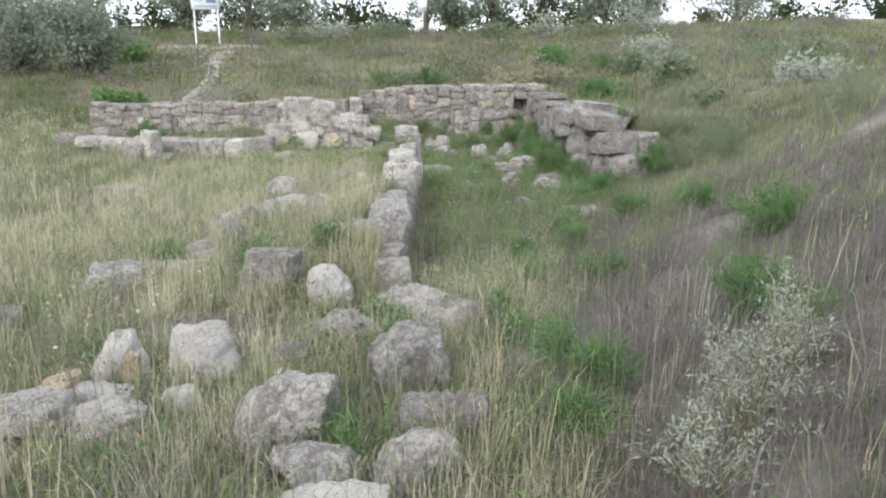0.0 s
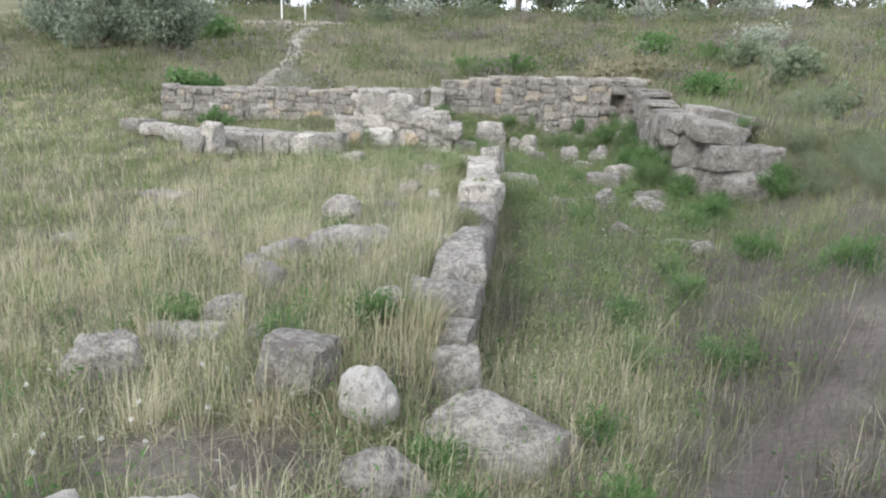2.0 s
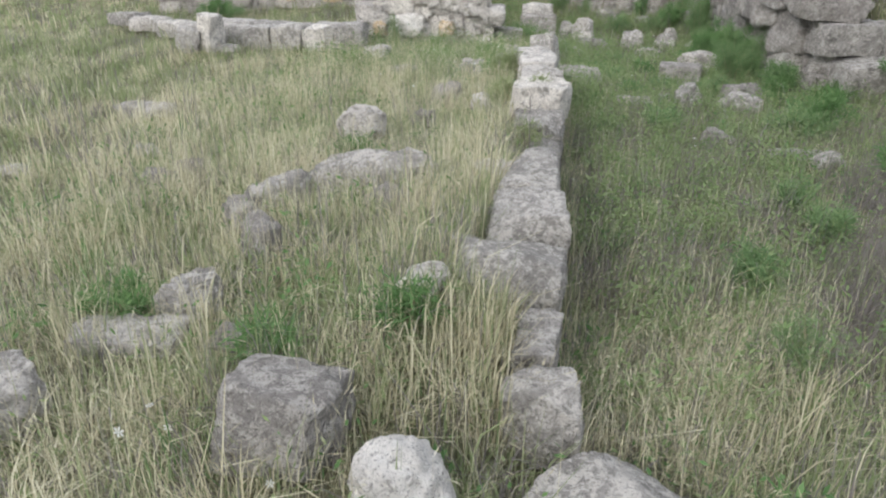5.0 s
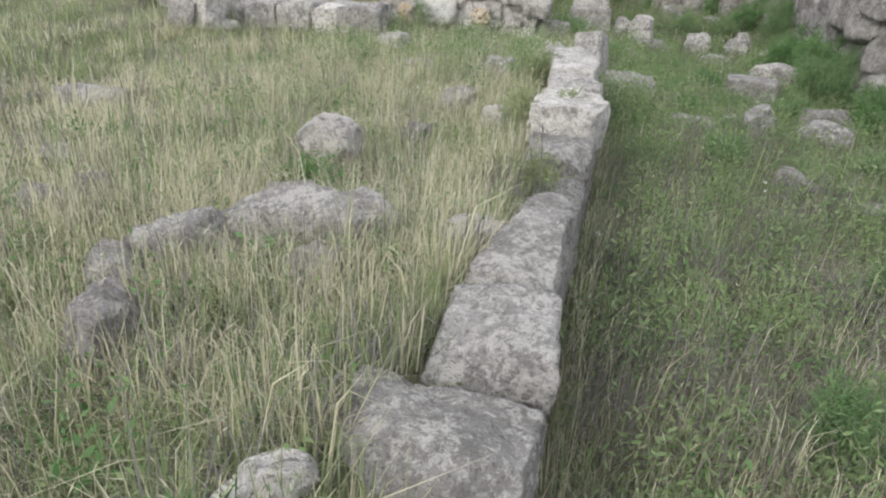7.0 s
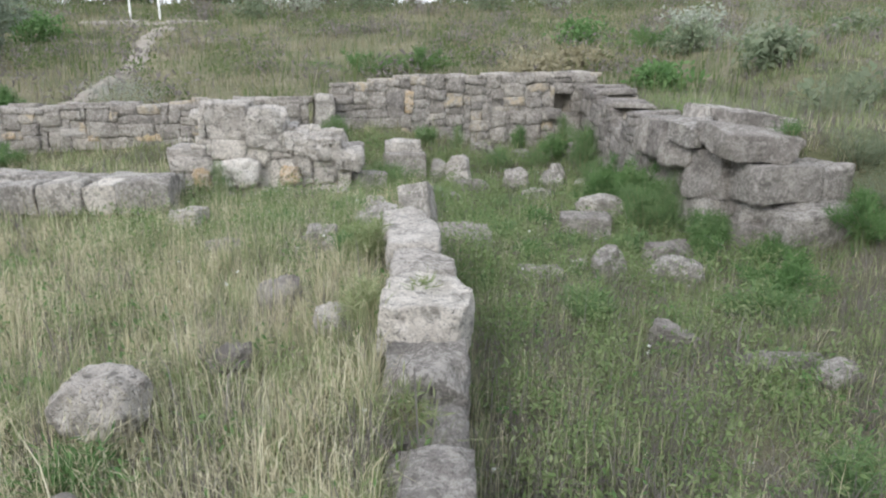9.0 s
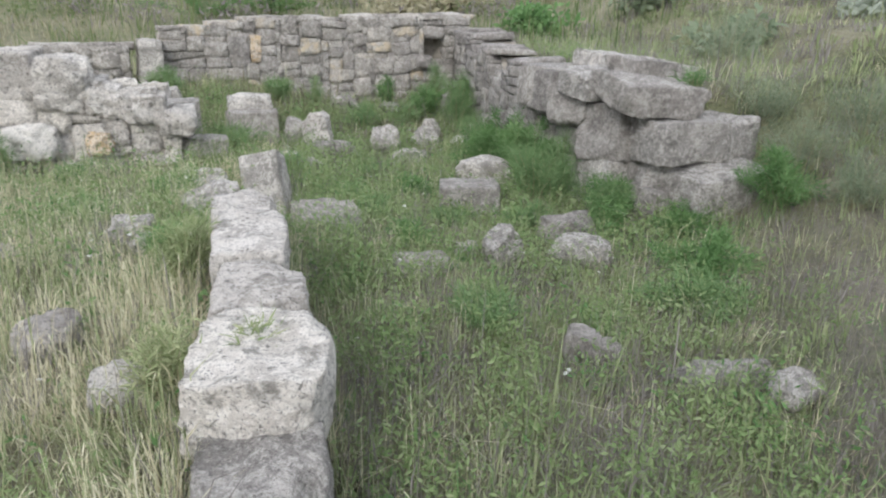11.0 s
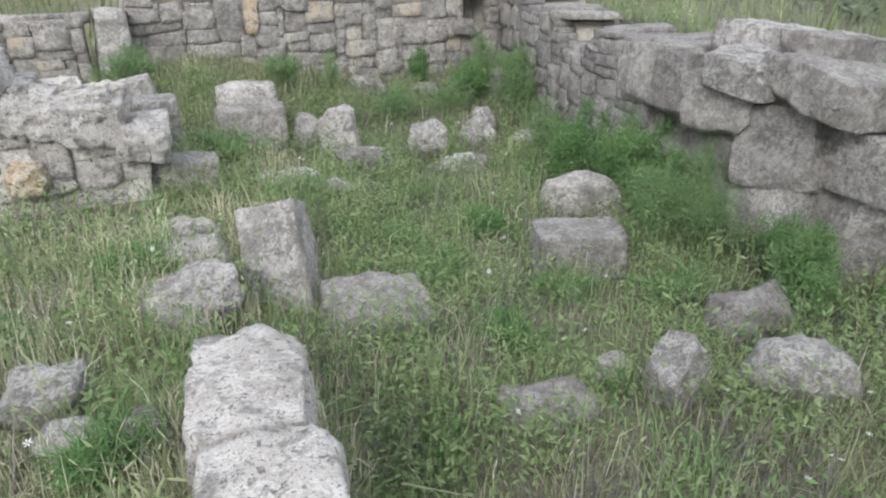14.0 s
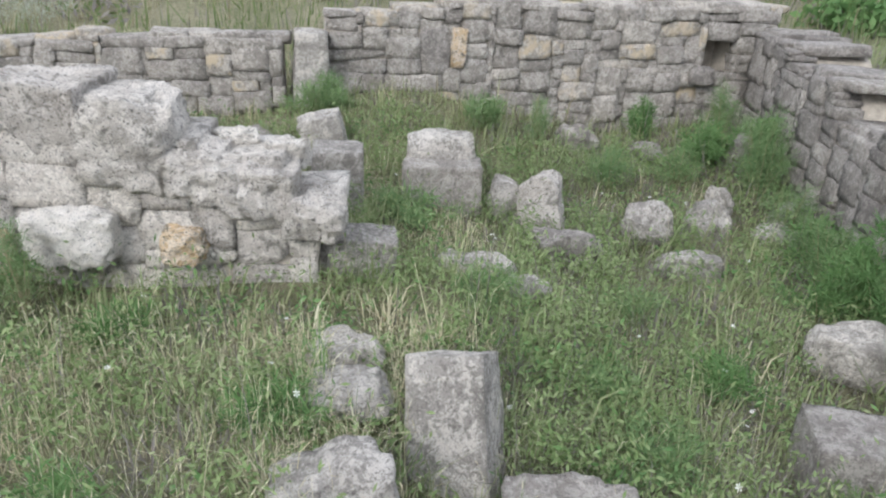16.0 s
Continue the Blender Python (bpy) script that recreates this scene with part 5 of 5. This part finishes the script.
FRESH, TUFT = "bright green leafy weed growing among dry grass", "dense dark green tuft of grass beside the stones"
FLUFF, WOOLLY = "feathery bright green weed growing beside the ruined wall", "silvery wormwood shrub with thin branching stems"
WEEDS = [
    (2.28, 15.75, 0.85, 0.75, FENNEL, "feather", FLUFF), (2.42, 16.6, 0.85, 0.8, HERB, "herb", "dark green nettle-like weed in the shade of the wall"), (2.36, 17.35, 0.8, 0.75, HERB, "herb", "dark green nettle-like weed in the shade of the wall"),
    (2.3, 18.1, 0.7, 0.6, FENNEL, "feather", FLUFF), (2.75, 14.95, 0.6, 0.5, FENNEL, "herb", FRESH), (2.35, 20.0, 0.7, 0.8, FENNEL, "feather", FLUFF),
    (2.35, 16.0, 0.6, 0.42, HERB, "herb", "dark green nettle-like weed in the shade of the wall"), (2.3, 18.3, 0.6, 0.45, HERB, "herb", "dark green nettle-like weed in the shade of the wall"), (2.35, 19.0, 0.6, 0.5, FENNEL, "feather", FLUFF),
    (1.9, 20.3, 0.7, 0.5, HERB, "herb", FRESH), (2.0, 17.4, 0.55, 0.35, HERB, "herb", FRESH), (1.5, 19.9, 0.6, 0.4, FENNEL, "feather", FLUFF), (2.62, 14.6, 0.5, 0.36, HERB, "herb", FRESH), (4.3, 14.2, 0.8, 0.5, HERB, "herb", FRESH),
    (-0.42, 5.05, 0.42, 0.26, HERB, "herb", TUFT), (0.47, 5.75, 0.25, 0.24, HERB, "herb", FRESH), (2.05, 4.5, 0.95, 0.30, HERB, "herb", FRESH),
    (0.75, 4.25, 0.45, 0.28, HERB, "herb", FRESH), (-0.52, 3.25, 0.42, 0.16, HERB, "herb", FRESH), (0.95, 3.9, 0.4, 0.3, HERB, "herb", FRESH),
    (1.02, 8.4, 0.5, 0.34, FENNEL, "herb", FRESH), (0.72, 3.4, 0.40, 0.24, HERB, "herb", FRESH), (3.0, 6.3, 0.9, 0.45, HERB, "herb", FRESH),
    (-0.30, 4.52, 0.46, 0.24, HERB, "herb", TUFT), (0.56, 4.85, 0.3, 0.2, HERB, "herb", FRESH), (-1.1, 6.4, 0.42, 0.24, HERB, "herb", FRESH),
    (1.7, 7.3, 0.55, 0.3, FENNEL, "herb", FRESH), (1.05, 7.3, 0.45, 0.34, FENNEL, "feather", FRESH), (1.8, 9.3, 0.6, 0.3, FENNEL, "herb", FRESH),
    (-2.7, 6.62, 0.46, 0.22, HERB, "herb", FRESH), (-1.7, 6.2, 0.4, 0.2, HERB, "herb", FRESH), (2.45, 15.6, 0.75, 0.6, FENNEL, "feather", FLUFF),
    (2.55, 16.3, 0.7, 0.55, HERB, "herb", "dark green nettle-like weed in the shade of the wall"), (2.3, 16.9, 0.7, 0.5, HERB, "herb", "dark green nettle-like weed in the shade of the wall"),
    (2.45, 17.6, 0.6, 0.5, FENNEL, "feather", FLUFF), (2.3, 19.7, 0.7, 0.6, FENNEL, "feather", FLUFF), (2.5, 20.4, 0.5, 0.6, HERB, "herb", FRESH),
    (2.2, 20.9, 0.5, 0.7, FENNEL, "feather", FLUFF), (0.75, 19.7, 0.75, 0.45, FENNEL, "feather", FLUFF), (0.62, 17.3, 0.5, 0.3, FENNEL, "feather", FLUFF),
    (0.82, 12.75, 0.6, 0.3, FENNEL, "herb", FRESH), (0.62, 14.6, 0.4, 0.25, HERB, "herb", FRESH), (2.9, 13.3, 0.9, 0.45, HERB, "herb", FRESH), (2.5, 12.6, 0.8, 0.35, FENNEL, "herb", FRESH),
    (3.75, 15.35, 0.4, 0.22, HERB, "herb", "green weed rooted on top of the wall"), (0.0, 20.2, 0.3, 0.55, FENNEL, "feather", "tall flowering weed against the tall wall"), (1.3, 20.9, 0.35, 0.5, HERB, "herb", FRESH),
    (-1.35, 13.4, 0.45, 0.26, HERB, "herb", FRESH), (-2.6, 15.9, 0.5, 0.22, HERB, "herb", FRESH), (-3.35, 16.28, 0.26, 0.6, FENNEL, "feather", "slender green weed against the masonry stump"),
    (-1.05, 11.2, 0.35, 0.4, SWARD, "herb", TUFT), (-1.1, 12.6, 0.4, 0.45, SWARD, "herb", TUFT), (1.71, 10.1, 0.6, 0.3, FENNEL, "herb", FRESH), (-2.2, 9.6, 0.4, 0.22, HERB, "herb", FRESH),
    (1.9, 14.9, 0.5, 0.3, FENNEL, "herb", FRESH), (-2.3, 19.95, 0.6, 0.4, FENNEL, "herb", FRESH), (-0.6, 20.3, 0.6, 0.35, FENNEL, "herb", FRESH), (2.9, 10.6, 0.7, 0.34, HERB, "herb", FRESH),
    (2.62, 15.9, 0.7, 0.8, FENNEL, "feather", FLUFF), (2.5, 17.1, 0.6, 0.75, FENNEL, "feather", FLUFF), (-1.55, 15.3, 0.7, 0.2, HERB, "herb", FRESH), (-2.2, 14.6, 0.6, 0.2, HERB, "herb", FRESH), (0.35, 15.6, 0.7, 0.2, FENNEL, "herb", FRESH), (0.95, 16.4, 0.6, 0.22, HERB, "herb", FRESH), (-0.5, 17.0, 0.6, 0.2, FENNEL, "herb", FRESH), (1.2, 15.2, 0.6, 0.22, FENNEL, "herb", FRESH), (-1.2, 18.2, 0.8, 0.24, FENNEL, "herb", FRESH),
    (2.85, 15.0, 0.7, 0.5, HERB, "herb", "dark green nettle-like weed in the shade of the wall"), (3.35, 14.45, 0.7, 0.32, HERB, "herb", FRESH), (3.3, 9.0, 0.7, 0.36, HERB, "herb", FRESH), (0.2, 16.2, 0.4, 0.2, FENNEL, "herb", FRESH), (-7.6, 18.3, 0.9, 0.5, HERB, "herb", FRESH),
]
for i, (x, y, w, h, mat, kind, label) in enumerate(WEEDS):
    weed(x, y, w, h, 500 + i, mat, kind, label)
weed(-0.66, 11.12, 0.20, 0.05, 590, SWARD, "herb", "green weeds rooted in a joint on top of the wall", 120, top=0.775)
weed(-0.72, 9.9, 0.3, 0.16, 591, SWARD, "herb", "dry weeds in a gap of the wall", 260, top=0.5)
weed(3.80, 15.20, 0.34, 0.16, 592, HERB, "herb", "green weeds rooted on the capping block", 300, top=1.26)
weed(1.45, 3.15, 0.85, 0.62, 601, SILVER, "shrub", WOOLLY, 1500, "wormwood_shrub", "shrub")
weed(1.15, 2.75, 0.55, 0.45, 602, SILVER, "shrub", WOOLLY, 850, "wormwood_shrub", "shrub")
weed(1.85, 3.5, 0.5, 0.55, 603, SILVER, "shrub", WOOLLY, 800, "wormwood_shrub", "shrub")
for i, (x, y, w, h) in enumerate([(5.2, 13.5, 1.3, 0.7), (4.8, 12.0, 1.0, 0.6), (-7.3, 22.6, 2.0, 0.75), (11.5, 33, 3.0, 1.3), (8.3, 27, 2.2, 1.0), (6.2, 11.0, 1.2, 0.7), (5.6, 17.5, 1.6, 0.8), (9, 20, 2.2, 1.0), (4.75, 14.6, 1.1, 0.6), (4.9, 15.5, 1.2, 0.5), (4.6, 13.6, 0.9, 0.5), (5.6, 14.7, 1.3, 0.6)]):
    weed(x, y, w, h, 620 + i, SILVER if i in (2, 3, 4) else SAGE, "feather", "greyish wormwood bush on the slope" if i in (2, 3, 4) else "soft grey-green bush on the bank", 3800, "bush", "bush")
for i, (x, y, w, h) in enumerate([(-2.2, 26.6, 2.6, 0.75), (-0.7, 27.0, 1.8, 0.65), (-9.2, 21.6, 1.2, 0.7), (6.5, 30, 3.0, 0.7)]):
    weed(x, y, w, h, 640 + i, HERB, "herb", "patch of fresh green scrub on the hillside", 5200, "bush", "bush")


def daisies():
    """Tiny white flowers scattered in the grass."""
    r = np.random.default_rng(77)
    xs = np.concatenate([r.normal(-1.9, 0.6, 45), r.uniform(-3, 2.4, 60), r.uniform(-2, 2.4, 40)])
    ys = np.concatenate([r.normal(4.9, 0.5, 45), r.uniform(9, 20, 60), r.uniform(13, 20.5, 40)])
    ok = free_of_stones(xs, ys, 0.02)
    xs, ys = xs[ok], ys[ok]
    v, f = [], []
    for x, y in zip(xs, ys):
        z = float(ground(x, y)) + r.uniform(0.10, 0.24)
        a0 = r.uniform(0, 6.28)
        tip = r.normal(0, 0.35, 2)
        for k in range(6):
            a = a0 + k * 1.047
            o = len(v)
            for s, d in ((0.0, 0.0), (0.012, -0.3), (0.019, 0.0), (0.012, 0.3)):
                px, py = s * math.cos(a + d), s * math.sin(a + d)
                v.append((x + px, y + py, z + tip[0] * px + tip[1] * py))
            f.append((o, o + 1, o + 2, o + 3))
    ob = put_mesh("daisies", from_arrays("daisies", np.array(v), np.array(f)), PETAL)
    tagged(ob, "tiny white wild flowers scattered through the grass", "flowers", kind="stuff")


daisies()


# ---------------------------------------------------------------- trees and the board on the hill
def tube(bm, points, radii, sides=7):
    rings = []
    for p, rad in zip(points, radii):
        rings.append([bm.verts.new((p[0] + rad * math.cos(2 * math.pi * k / sides), p[1] + rad * math.sin(2 * math.pi * k / sides), p[2])) for k in range(sides)])
    for a, b in zip(rings, rings[1:]):
        for k in range(sides):
            bm.faces.new((a[k], a[(k + 1) % sides], b[(k + 1) % sides], b[k]))
    bm.faces.new(rings[-1])


def tree(x, y, high, wide, seed, mat, label, trunk=0.25, leaves=2600, leaf=0.22, name="tree", category="tree"):
    r = np.random.default_rng(seed)
    t = empty(name)
    t.location = (x, y, float(ground(x, y)) - 0.1)
    tagged(t, label, category)
    bm = bmesh.new()
    rad = 0.03 * high + 0.03
    tube(bm, [(0, 0, 0), (0.05, 0, high * 0.2), (0.1, 0.05, high * 0.5), (0.1, 0.1, high * 0.8)], [rad, rad * 0.8, rad * 0.5, rad * 0.15])
    put("trunk", bm, BARK, t)
    bm = bmesh.new()
    blobs = []
    for k in range(15):
        a, zz = r.uniform(0, 6.28), r.uniform(trunk, 0.98)
        reach = wide / 2 * math.sqrt(max(0.05, 1 - ((zz - 0.5 - trunk / 2) / 0.62) ** 2)) * r.uniform(0.45, 0.92)
        tip = np.array([reach * math.cos(a), reach * math.sin(a), zz * high])
        start = np.array([0.05, 0.03, max(0.12, zz - 0.3) * high * 0.8])
        mid = (start + tip) / 2 + np.array([0, 0, 0.05 * high])
        tube(bm, [start, mid, tip], [rad * 0.45, rad * 0.25, rad * 0.06], 5)
        blobs.append((tip, r.uniform(0.16, 0.30) * wide))
        blobs.append((mid, r.uniform(0.14, 0.24) * wide))
    put("limb", bm, BARK, t)
    n = leaves
    pick = r.integers(0, len(blobs), n)
    centre = np.array([b[0] for b in blobs])[pick]
    size = np.array([b[1] for b in blobs])[pick]
    way = r.normal(0, 1, (n, 3))
    way /= np.linalg.norm(way, axis=1)[:, None]
    root = centre + way * (size * r.uniform(0.35, 1.0, n) ** 0.5)[:, None] * np.array([1, 1, 0.75])
    root[:, 2] = np.clip(root[:, 2], 0.05 * high, None)
    d = r.normal(0, 1, (n, 3)) + way * 0.6
    d /= np.linalg.norm(d, axis=1)[:, None]
    side = np.cross(d, r.normal(0, 1, (n, 3)))
    side /= np.linalg.norm(side, axis=1)[:, None]
    ln = leaf * r.uniform(0.6, 1.5, n)
    v, f = leaf_arrays(root, d, side, ln, ln * 0.5)
    tagged(put_mesh("crown", from_arrays("crown", v, f), mat, t), kind="stuff")
    return t


GREYT, DARKT = "silvery oleaster bush with dense drooping foliage", "dark leafy tree on the skyline behind the hill"
TREES = [
    # x, y, height, width, leaf
    (-17.2, 29.5, 3.6, 4.2, OLIVE), (-13.9, 28.8, 3.0, 3.0, OLIVE), (-20.5, 31.5, 4.2, 4.5, OLIVE),
    (-16.5, 47, 4.6, 5.0, OLIVE), (-12.8, 49, 5.4, 5.5, OLIVE), (-9.5, 47.5, 4.0, 4.5, OLIVE), (-1.2, 50, 6.5, 5.0, OLIVE), (3.2, 48.5, 6.0, 5.5, OLIVE),
    (6.6, 50, 9.0, 6.0, DEEP), (10.6, 49, 5.6, 5.5, OLIVE), (14.0, 52, 5.0, 4.6, OLIVE), (20.0, 51, 4.6, 6.2, OLIVE), (33.0, 54, 5.0, 6.0, DEEP),
    (-24, 50, 5.0, 5.0, OLIVE), (-29, 48, 5.5, 6.0, DEEP), (0.6, 47.0, 3.0, 3.4, OLIVE),
]
for i, (x, y, h, w, mat) in enumerate(TREES):
    tree(x, y, h, w, 700 + i, mat, GREYT if mat is OLIVE else DARKT, 0.12 if i < 3 else 0.22, 5200 if i < 3 else 3000, 0.17 if i < 3 else 0.24, "tree" if mat is DEEP else "oleaster_tree")
for i in range(40):
    rng_t = random.Random(900 + i)
    x = -62 + i * 2.9 + rng_t.uniform(-1.5, 1.5)
    y = 92 + rng_t.uniform(-8, 16)
    if -4 < x < 1 or 24 < x < 44:
        h = rng_t.uniform(2.4, 4.0)
    else:
        h = rng_t.uniform(4.5, 8.5)
    tree(x, y, h, h * rng_t.uniform(0.55, 0.95), 900 + i, DEEP, "distant dark tree in the belt beyond the hill", 0.06, 620, 0.70, "tree")


SCRUB = [
    # x, y, height, width, leaf
    (2.6, 42, 0.9, 2.6, SAGE), (5.5, 43, 1.1, 3.2, SILVER), (8.5, 41, 0.9, 2.8, SAGE), (11.5, 43, 1.2, 3.4, SILVER), (-3.5, 43, 0.9, 3.0, SAGE), (-6.5, 42, 1.0, 2.8, SILVER),
    (-16.0, 36, 1.0, 2.6, SAGE), (-14.0, 33, 0.8, 2.2, HERB), (-9.8, 21.4, 0.9, 1.3, HERB), (-8.2, 40, 0.7, 2.4, SAGE),
    (4.6, 32, 0.7, 2.2, HERB), (7.6, 29, 0.9, 2.4, SAGE), (9.6, 34, 0.8, 2.4, SILVER), (12.5, 29, 1.0, 2.6, SAGE), (7.2, 22.5, 0.7, 1.8, SAGE), (9.4, 18.5, 0.8, 1.9, SILVER),
    (6.4, 18.6, 0.7, 1.6, SAGE), (11.5, 23.5, 0.9, 2.2, SAGE), (5.2, 24.5, 0.5, 1.6, HERB), (3.8, 27.5, 0.45, 1.8, HILL_STRAW), (2.4, 26.5, 0.45, 2.2, HILL_STRAW),
]
for i, (x, y, h, w, mat) in enumerate(SCRUB):
    tree(x, y, h, w, 960 + i, mat, {"silver_leaf": "silvery wormwood bush on the grassy hillside", "grey_green_weed": "low grey-green bush on the grassy hillside", "fresh_weed": "low fresh green bush on the hillside", "hill_straw": "dry straw-coloured clump on the hillside"}[mat.name],
         0.04, 900, 0.16, "bush", "bush")


def sign_board(x, y, turn):
    board = empty("information_board")
    z = float(ground(x, y))
    board.matrix_basis = pose(x, y, z, 0, 0, turn)
    tagged(board, "white information board on two thin posts on the hilltop", "sign")
    for s in (-0.6, 0.6):
        bm = bmesh.new()
        tube(bm, [(s, 0, -0.3), (s, 0, 1.6), (s, 0, 3.0)], [0.045, 0.045, 0.045], 10)
        put("post", bm, WHITE_PAINT, board)
    bm = bmesh.new()
    bmesh.ops.create_cube(bm, size=1, matrix=Matrix.Translation((0, -0.07, 2.35)) @ Matrix.Diagonal((1.42, 0.04, 1.15, 1)))
    bmesh.ops.bevel(bm, geom=bm.edges[:], offset=0.008, segments=2)
    panel = put("panel", bm, PRINT, board, "pale printed panel")
    for i, (px, pz, w, h) in enumerate([(-0.25, 2.72, 0.6, 0.07), (0.30, 2.35, 0.5, 0.45), (-0.32, 2.45, 0.5, 0.05), (-0.32, 2.33, 0.5, 0.05), (-0.32, 2.21, 0.5, 0.05), (0.0, 1.95, 1.1, 0.05)]):
        bm = bmesh.new()
        bmesh.ops.create_cube(bm, size=1, matrix=Matrix.Translation((px, -0.095, pz)) @ Matrix.Diagonal((w, 0.006, h, 1)))
        put("print", bm, BLUE_INK, panel)


sign_board(-12.5, 39.2, 8)
post = empty("marker_sign")
post.matrix_basis = pose(-1.3, 46.0, float(ground(-1.3, 46.0)), 0, 0, 0)
tagged(post, "small white sign plate on a post by the trees", "sign")
bm = bmesh.new()
tube(bm, [(0, 0, -0.2), (0, 0, 1.0), (0, 0, 1.9)], [0.04, 0.04, 0.04], 8)
put("post", bm, WHITE_PAINT, post)
bm = bmesh.new()
bmesh.ops.create_cube(bm, size=1, matrix=Matrix.Translation((0, -0.05, 1.55)) @ Matrix.Diagonal((0.55, 0.03, 0.75, 1)))
put("plate", bm, PRINT, post)
